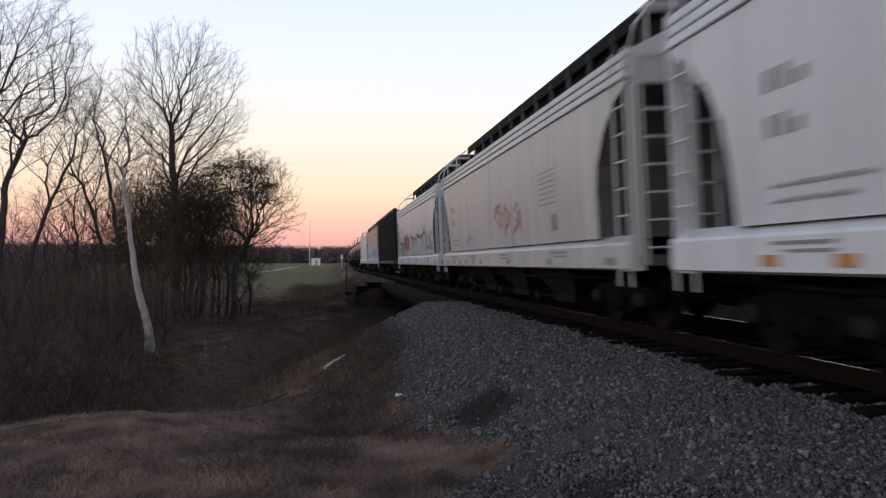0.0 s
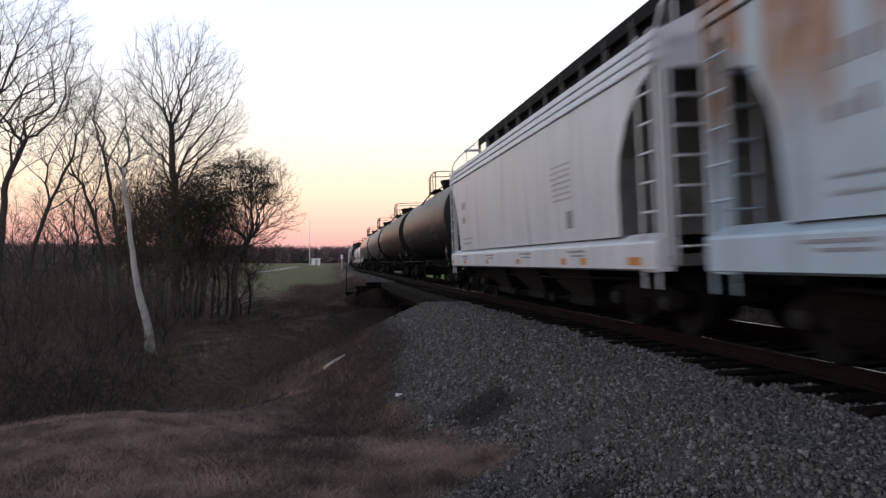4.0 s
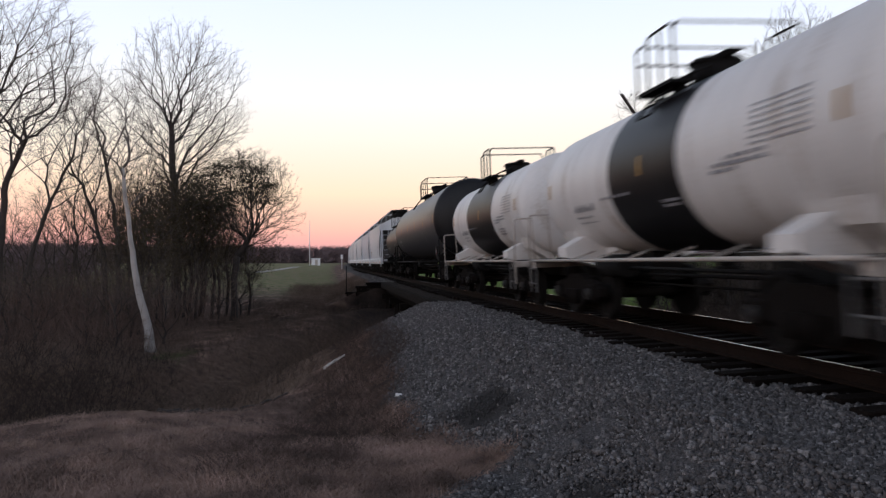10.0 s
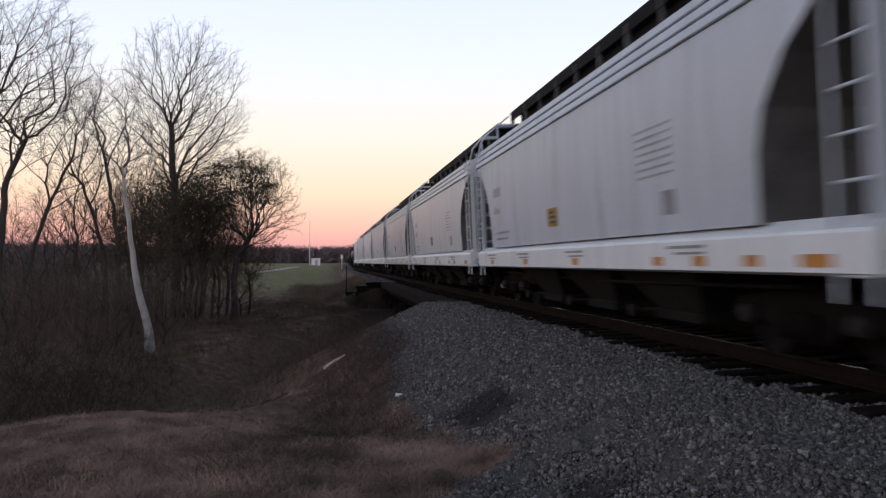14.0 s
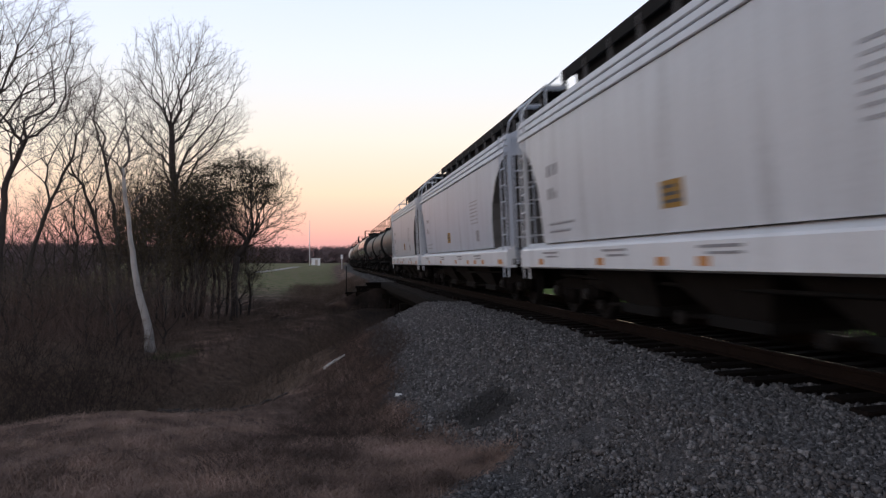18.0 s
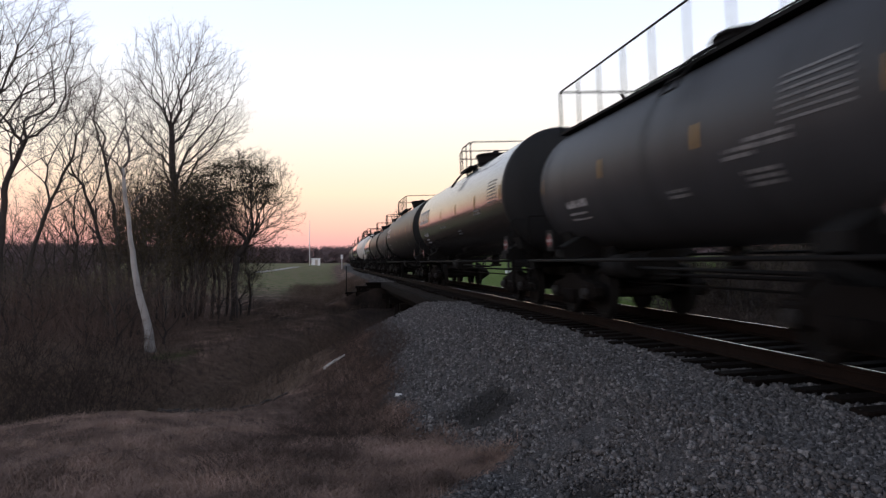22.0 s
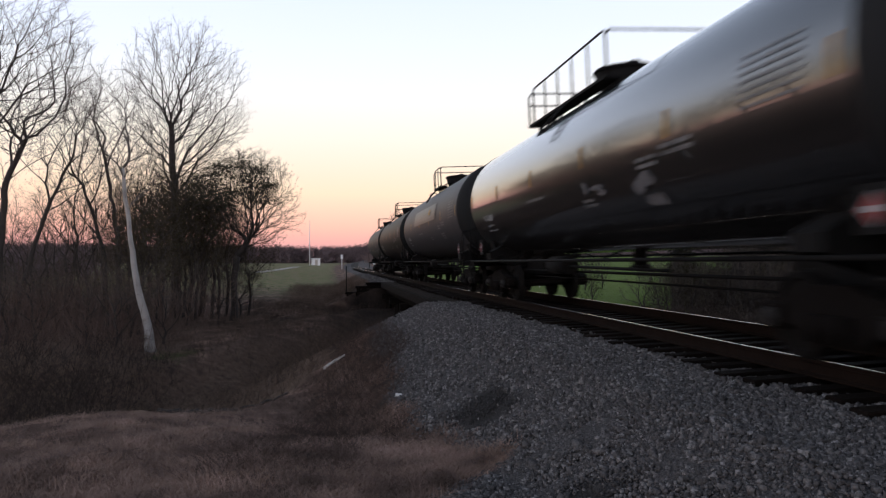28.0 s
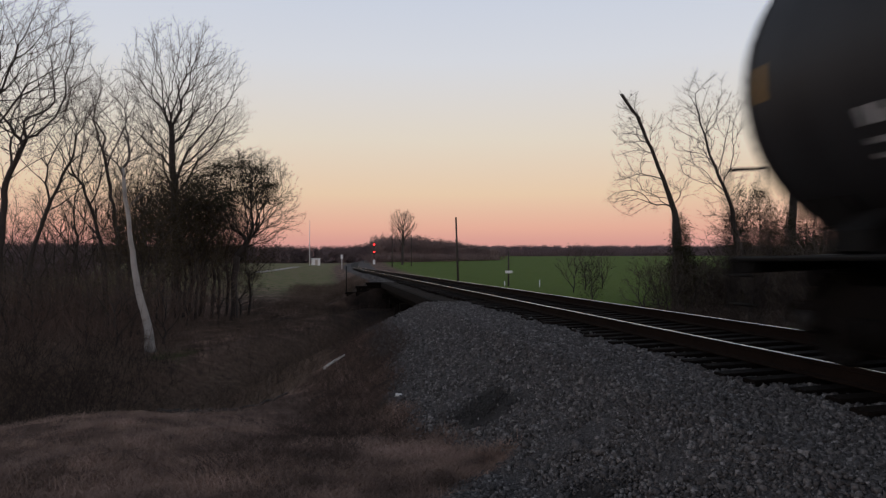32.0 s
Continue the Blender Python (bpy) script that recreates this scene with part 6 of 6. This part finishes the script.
# dark copy again: shade beside the bridge painted into the stems
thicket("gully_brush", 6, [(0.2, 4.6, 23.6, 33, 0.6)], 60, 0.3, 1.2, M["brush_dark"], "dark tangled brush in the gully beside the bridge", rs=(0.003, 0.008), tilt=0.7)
thicket("embankment_weeds", 9, [(-3.5, 2.9, 48.5, 76, 0.5)], 60, 0.3, 1.0, M["weed_red"], "reddish-brown weeds on the far embankment", rs=(0.003, 0.008), tilt=0.6)
thicket("shoulder_weeds", 10, [(-1.5, 0.6, 6.8, 10, 0.8), (-1.0, 1.3, 9, 13, 1.0), (-0.55, 1.6, 12, 17.5, 1.0), (0.0, 2.0, 16, 25, 1.0)], 330, 0.06, 0.32, M["brush_mid"], "low dark weeds along the edge of the ballast", rs=(0.0012, 0.003), tilt=0.9)
thicket("tall_brush", 15, [(29, 52, 40, 56, 1.0), (23.5, 30, 44, 52, 0.62)], 12, 2.5, 6.0, M["brush_dark"], "tall dark leafless brush below the trees beyond the track", rs=(0.01, 0.04))
thicket("trackside_brush", 5, [(21.5, 27, 34, 45, 0.6), (10, 17, 8, 30, 0.4), (23, 34, 38, 52, 0.9), (24, 40, 28, 46, 1.3)], 17, 1.0, 3.4, M["brush_dark"], "dark leafless brush beside the track", rs=(0.006, 0.03))
thicket("green_grass", 12, [(-6.3, -4.7, 26.6, 29.2, 1.0)], 110, 0.10, 0.28, M["green_blade"], "fresh green grass patches among dead weeds", rs=(0.002, 0.005), tilt=0.5)


# ---- dry grass in the foreground ----
def grass(name, seed, areas, material, label, hmin=0.03, hmax=0.13):
    rg = np.random.default_rng(seed)
    V, F = [], []
    o = 0
    for x0, x1, y0, y1, n in areas:
        xs, ys = rg.uniform(x0, x1, n), rg.uniform(y0, y1, n)
        keep = (xs < ballast_edge(ys) + rg.normal(0, 0.08, n)) & (ys < creek_lip(xs) - 0.1)
        xs, ys = xs[keep], ys[keep]
        n = len(xs)
        zs = ground_z(xs, ys)
        h = rg.uniform(hmin, hmax, n)
        a = rg.uniform(0, 2 * math.pi, n)
        w = rg.uniform(0.0015, 0.0035, n)
        lx, ly = rg.normal(0, 1.3, n) * h, rg.normal(0, 1.3, n) * h
        b = np.stack([xs, ys, zs - 0.02], 1)
        sx = np.stack([np.cos(a) * w, np.sin(a) * w, 0 * w], 1)
        mid = b + np.stack([lx * 0.4, ly * 0.4, h * 0.7], 1)
        tip = b + np.stack([lx, ly, h], 1)
        q = np.stack([b - sx, b + sx, mid + sx * 0.7, mid - sx * 0.7, tip + sx * 0.15, tip - sx * 0.15], 1).reshape(-1, 3)
        V.append(q)
        i = np.arange(n)[:, None] * 6 + o
        F.append(np.concatenate([i + np.array([[0, 1, 2, 3]]), i + np.array([[3, 2, 4, 5]])]))
        o += n * 6
    return solid(name, array_mesh(name, np.concatenate(V), np.concatenate(F), material), None, label, "grass", kind="stuff")


grass("dry_grass", 7, [(-5, 2.0, 4.5, 9.5, 80000), (-9, 2.0, 9.5, 15.5, 60000), (0.2, 2.2, 6.5, 8.2, 14000), (-4, 1.4, 15.5, 23, 26000)], M["grass_dry"], "matted dry tan winter grass")


# ---- ballast stones ----
def stones(name, seed, areas, material, label, cinders=False):
    rg = np.random.default_rng(seed)
    cube = np.array([(x, y, z) for x in (-1, 1) for y in (-1, 1) for z in (-1, 1)], float)
    quads = np.array([(0, 1, 3, 2), (4, 6, 7, 5), (0, 4, 5, 1), (2, 3, 7, 6), (0, 2, 6, 4), (1, 5, 7, 3)])
    V, F = [], []
    o = 0
    for x0, x1, y0, y1, n, s0, s1 in areas:
        xs, ys = rg.uniform(x0, x1, n), rg.uniform(y0, y1, n)
        keep = (track_offset(xs, ys) + XC > ballast_edge(np.minimum(ys, 24)) + rg.normal(0, 0.1, n)) & (cinder_patch(xs, ys) < 0.5 + rg.normal(0, 0.2, n))
        if cinders:
            keep = cinder_patch(xs, ys) > 0.3 + rg.normal(0, 0.15, n)
        xs, ys = xs[keep], ys[keep]
        n = len(xs)
        zs = ground_z(xs, ys)
        s = rg.uniform(s0, s1, n) * np.exp(rg.normal(0, 0.25, n))
        q = cube[None] * (s[:, None, None] * rg.uniform(0.45, 1.0, (n, 1, 3))) * rg.uniform(0.4, 1.25, (n, 8, 1))
        a, b = rg.uniform(0, 2 * math.pi, n), rg.normal(0, 0.5, n)
        ca, sa, cb, sb = np.cos(a), np.sin(a), np.cos(b), np.sin(b)
        x, y, z = q[..., 0], q[..., 1], q[..., 2]
        y, z = y * cb[:, None] - z * sb[:, None], y * sb[:, None] + z * cb[:, None]
        x, y = x * ca[:, None] - y * sa[:, None], x * sa[:, None] + y * ca[:, None]
        q = np.stack([x + xs[:, None], y + ys[:, None], z + (zs + s * rg.uniform(0.0, 0.6, n))[:, None]], -1)
        V.append(q.reshape(-1, 3))
        F.append((quads[None] + (np.arange(n) * 8)[:, None, None] + o).reshape(-1, 4))
        o += n * 8
    return solid(name, array_mesh(name, np.concatenate(V), np.concatenate(F), material), None, label, "gravel", kind="stuff")


stones("ballast_stones", 8, [(0.6, 4.3, 3.0, 9.0, 30000, 0.010, 0.021), (0.6, 4.3, 3.0, 9.0, 16000, 0.007, 0.013), (0.6, 4.6, 9.0, 24.2, 43000, 0.012, 0.024), (4.25, 4.95, 1.5, 14.0, 9000, 0.014, 0.026),
                             (2.9, 4.4, 48, 80, 4000, 0.025, 0.045)], M["stone"], "grey crushed-stone track ballast")


stones("cinder_stones", 19, [(1.2, 2.8, 4.9, 6.2, 2200, 0.006, 0.016), (1.2, 2.7, 8.0, 10.4, 2600, 0.006, 0.016)], M["stone_dark"], "dark cinders in hollows of the ballast", cinders=True)
stones("track_bed_stones", 18, [(4.9, 7.3, 0, 23.6, 9500, 0.016, 0.03), (4.3, 7.3, 48, 75, 5000, 0.02, 0.035)], M["stone_oily"], "dark oil-stained stones between the ties")


# ---- things along the line ----
def post_thing(name, x, y, h, r, material, label, category, n=8):
    z = float(ground_z(x, y))
    t = thing(name, label, category, m=pose(x, y, z))
    part("post", MB().cyl((0, 0, -0.3), (0, 0, h), r, r * 0.8, n), material, t)
    return t


def utility_pole(x, y, h, lean=0.0):
    t = thing("utility_pole", "old weathered wooden utility pole", "pole", "poles along the line", pose(x, y, float(ground_z(x, y)), 0, lean, 0))
    part("shaft", MB().cyl((0, 0, -0.5), (0, 0, h), 0.15, 0.10, 10), M["pole"], t)
    part("bracket", MB().box(-0.06, 0.06, -0.35, 0.35, h - 0.45, h - 0.33), M["pole"], t)
    return t


utility_pole(*at_column(811, 89), 8.0, -2.0)
utility_pole(*at_column(694, 184), 8.0)
utility_pole(*at_column(728, 190), 8.0)

sx, sy = at_column(662, 212)
sig = thing("railway_signal", "tall railway signal with two glowing red lamps", "signal", m=pose(sx, sy, float(ground_z(sx, sy))))
SZ = 1.0 - float(ground_z(sx, sy))
part("mast", MB().cyl((0, 0, -0.3), (0, 0, SZ + 5.6), 0.09, 0.07, 10), M["steel_dark"], sig)
part("case", MB().box(-0.3, 0.3, -0.3, 0.3, 0.0, 1.3, 0.03), M["white"], sig, "white equipment case")
for h in (5.1, 2.9):
    hd = part("signal_head", MB().box(-0.24, 0.24, -0.12, 0.12, SZ + h - 0.45, SZ + h + 0.45, 0.05), M["steel_dark"], sig)
    part("lamp", MB().cyl((0, -0.2, SZ + h), (0, -0.12, SZ + h), 0.2, 0.2, 16), M["red_lamp"], hd, "glowing red lens")
mx_, my_ = at_column(548, 200)
mast = thing("radio_mast", "slender grey radio mast", "mast", m=pose(mx_, my_, float(ground_z(mx_, my_))))
part("shaft", MB().cyl((0, 0, -0.3), (0, 0, 12.0), 0.12, 0.06, 8), M["white"], mast)
hx, hy = at_column(559, 195)
hut = thing("equipment_hut", "small white trackside equipment hut", "hut", m=pose(hx, hy, float(ground_z(hx, hy)), 0, 0, 10))
part("wall", MB().box(-1.0, 1.0, -0.9, 0.9, -0.4, 1.7, 0.03), M["white"], hut)
part("roof", MB().box(-1.08, 1.08, -0.98, 0.98, 1.7, 1.82, 0.03), M["white"], hut)
part("door", MB().box(-0.35, 0.35, -0.93, -0.905, -0.1, 1.5), M["frame_white"], hut)
qx, qy = at_column(605, 140)
mp = thing("marker_post", "white trackside marker post", "post", m=pose(qx, qy, float(ground_z(qx, qy))))
part("post", MB().cyl((0, 0, -0.3), (0, 0, 2.6), 0.06, 0.06, 8), M["white"], mp)
part("plate", MB().box(-0.22, 0.22, -0.04, -0.02, 1.9, 2.7), M["white"], mp)
px_, py_ = at_column(613, 49)
post_thing("bridge_post", px_, py_, 1.9, 0.035, M["steel_dark"], "thin dark steel post at the bridge end", "post")

# a post with a white box and two stubs at the field's edge
fx_, fy_ = at_column(900, 85)
fp = thing("field_post", "dark post carrying a small white box by the field", "post", m=pose(fx_, fy_, float(ground_z(fx_, fy_))))
part("shaft", MB().cyl((0, 0, -0.4), (0, 0, 4.0), 0.11, 0.09, 8), M["pole"], fp)
part("box", MB().box(-0.42, 0.40, -0.2, -0.1, 1.45, 1.75, 0.02), M["white"], fp, "small white box")
for c_, d_, h_ in ((955, 84, 0.75), (893, 86, 0.5)):
    post_thing("marker_stub", *at_column(c_, d_), h_, 0.06, M["white"], "short white marker stub at the field's edge", "post")

# a pale gravel road in the far meadow
r0_, r1_ = Vector((*at_column(452, 112), 0)), Vector((*at_column(527, 152), 0))
rd = MB()
rings_ = []
for i in range(13):
    p = r0_.lerp(r1_, i / 12)
    nrm = Vector((-(r1_ - r0_).y, (r1_ - r0_).x, 0)).normalized() * 0.9
    rings_.append([(*(p + nrm * k).xy, float(ground_z((p + nrm * k).x, (p + nrm * k).y)) + 0.05) for k in (-1, 1)])
rd.loft(rings_, False, True, False)
solid("gravel_road", rd, mat("pale_gravel", (0.30, 0.28, 0.25), 0.95, var=0.3), "pale gravel road across the meadow", "road", kind="structure")
# a bleached branch and small litter on the bank
bx, by = 0.2, 19.4
br = thing("fallen_branch", "bleached pale branch lying on the creek bank", "branch", m=pose(bx, by, float(ground_z(bx, by)) + 0.12, 0, -25, 25))
part("stem", MB().cyl((-0.32, 0, 0), (0.05, 0.01, 0.02), 0.036, 0.032, 8).cyl((0.05, 0.01, 0.02), (0.33, -0.02, 0.03), 0.032, 0.02, 8), mat("bleached_wood", (0.62, 0.60, 0.58), 0.8), br)
# added dark stems that stand in for the shaded undercut along the lip
for xa, xb, sd_ in ((-3.1, -2.45, 1), (-2.5, -1.75, 2), (-1.7, -0.9, 3)):
    rr_ = random.Random(sd_)
    rows_ = []
    for i in range(7):
        x_ = xa + (xb - xa) * i / 6
        y_ = float(creek_lip(x_)) - 0.05 + rr_.uniform(-0.06, 0.06)
        rows_.append((x_ - xa, y_ - float(creek_lip(xa)), float(ground_z(x_, y_)) + 0.03 + rr_.uniform(-0.02, 0.05)))
    rt_ = thing("fallen_branch", "added dark crooked stem drawing the shaded undercut of the creek's edge", "branch", "branches on the creek's edge", pose(xa, float(creek_lip(xa)), 0))
    part("stem", MB().pipe(rows_, 0.05 - 0.008 * sd_, 7), M["bark_dark"], rt_)
for k, (sx_, sy_, sz_) in enumerate(((1.16, 12.2, 0.05),)):
    pz = float(ground_z(sx_, sy_)) + 0.04
    ps = thing("pale_stone", "pale stone lying on the dark gravel", "stone", m=pose(sx_, sy_, pz, 10, 8, 40 * k))
    part("block", MB().box(-sz_, sz_, -sz_ * 0.6, sz_ * 0.6, -sz_ * 0.6, sz_ * 0.4, 0.015), M["white"], ps)

# ---- distant woods ----
def woods(name, seed, x0, y0, x1, y1, n, h0, h1, depth, label, material="woods", fall=0.0, thick=1.0):
    rg = np.random.default_rng(seed)
    t = rg.random(n)
    xs = x0 + (x1 - x0) * t + rg.uniform(-depth, depth, n)
    ys = y0 + (y1 - y0) * t + rg.uniform(-depth, depth, n)
    zs = ground_z(xs, ys)
    wave = 0.5 + 0.5 * np.sin(t * 31 + seed) * np.sin(t * 73)
    h = rg.uniform(h0, h1, n) * (0.92 + 0.1 * wave) * (1 - fall * t)
    rows = []
    p0 = np.stack([xs, ys, zs - 0.5], 1)
    top = p0 + np.stack([rg.normal(0, 0.4, n), rg.normal(0, 0.4, n), h * 0.8], 1)
    rows.append(np.column_stack([p0, top, 0.2 + 0 * h, 0.1 + 0 * h]))
    for k in range(15):
        f = rg.uniform(0.0, 0.98, n)[:, None]
        q = p0 + (top - p0) * f
        L = h * rg.uniform(0.14, 0.32, n)
        a = rg.uniform(0, 2 * math.pi, n)
        e = q + np.stack([np.cos(a) * L, np.sin(a) * L, L * rg.uniform(0.3, 1.0, n)], 1)
        e[:, 2] = np.minimum(e[:, 2], p0[:, 2] + h)
        rows.append(np.column_stack([q, e, 0.17 + 0 * h, 0.08 + 0 * h]))
        for g in (0.55, 0.9):
            m = q + (e - q) * g
            e2 = m + rg.normal(0, 0.8, (n, 3)) + (0, 0, 0.3)
            e2[:, 2] = np.minimum(e2[:, 2], p0[:, 2] + h)
            rows.append(np.column_stack([m, e2, 0.13 + 0 * h, 0.07 + 0 * h]))
    return solid(name, segments_mesh(name, np.concatenate(rows) * np.array([1, 1, 1, 1, 1, 1, thick, thick]), 3, M[material]), None, label, "woods", kind="stuff")


woods("distant_woods", 31, -330, 200, 60, 400, 1700, 8.4, 9.6, 14, "distant leafless woods along the horizon")
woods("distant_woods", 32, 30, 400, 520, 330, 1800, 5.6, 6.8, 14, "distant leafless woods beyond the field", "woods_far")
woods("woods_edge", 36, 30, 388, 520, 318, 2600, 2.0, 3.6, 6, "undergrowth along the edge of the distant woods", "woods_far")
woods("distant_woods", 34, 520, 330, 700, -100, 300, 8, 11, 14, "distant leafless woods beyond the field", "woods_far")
woods("near_wood", 33, 22, 250, 60, 285, 620, 8.0, 10.5, 8, "leafless brown wood beside the line", "woods_brown", 0.55, 0.55)
woods("near_wood_edge", 37, 17, 236, 56, 262, 500, 2.0, 3.6, 6, "low brush in front of the brown wood", "woods_brown", 0.3, 0.5)
woods("left_wood", 35, -70, 60, -40, 110, 500, 3.0, 4.2, 12, "leafless wood behind the grove")

# ---- ties, last ----
tie_me = MB().box(-1.34, 1.34, -0.115, 0.115, -0.355, -0.178, 0.012).mesh("tie", M["tie"])
rt = random.Random(9)
s = -9.0
while s < 130:
    px_, py_, hd_ = track_point(s)
    ob = part("tie", tie_me, None, track)
    ob.location = (px_ + rt.uniform(-0.15, 0.1), py_ + rt.uniform(-0.02, 0.02), rt.uniform(-0.012, 0.002) + bank(s) * 0.7525)
    ob.rotation_euler = (0, -math.atan(bank(s)), math.radians(-hd_ + rt.uniform(-1.2, 1.2)))
    s += 0.54 if not BR0 < s < BR1 else 0.40

motions()
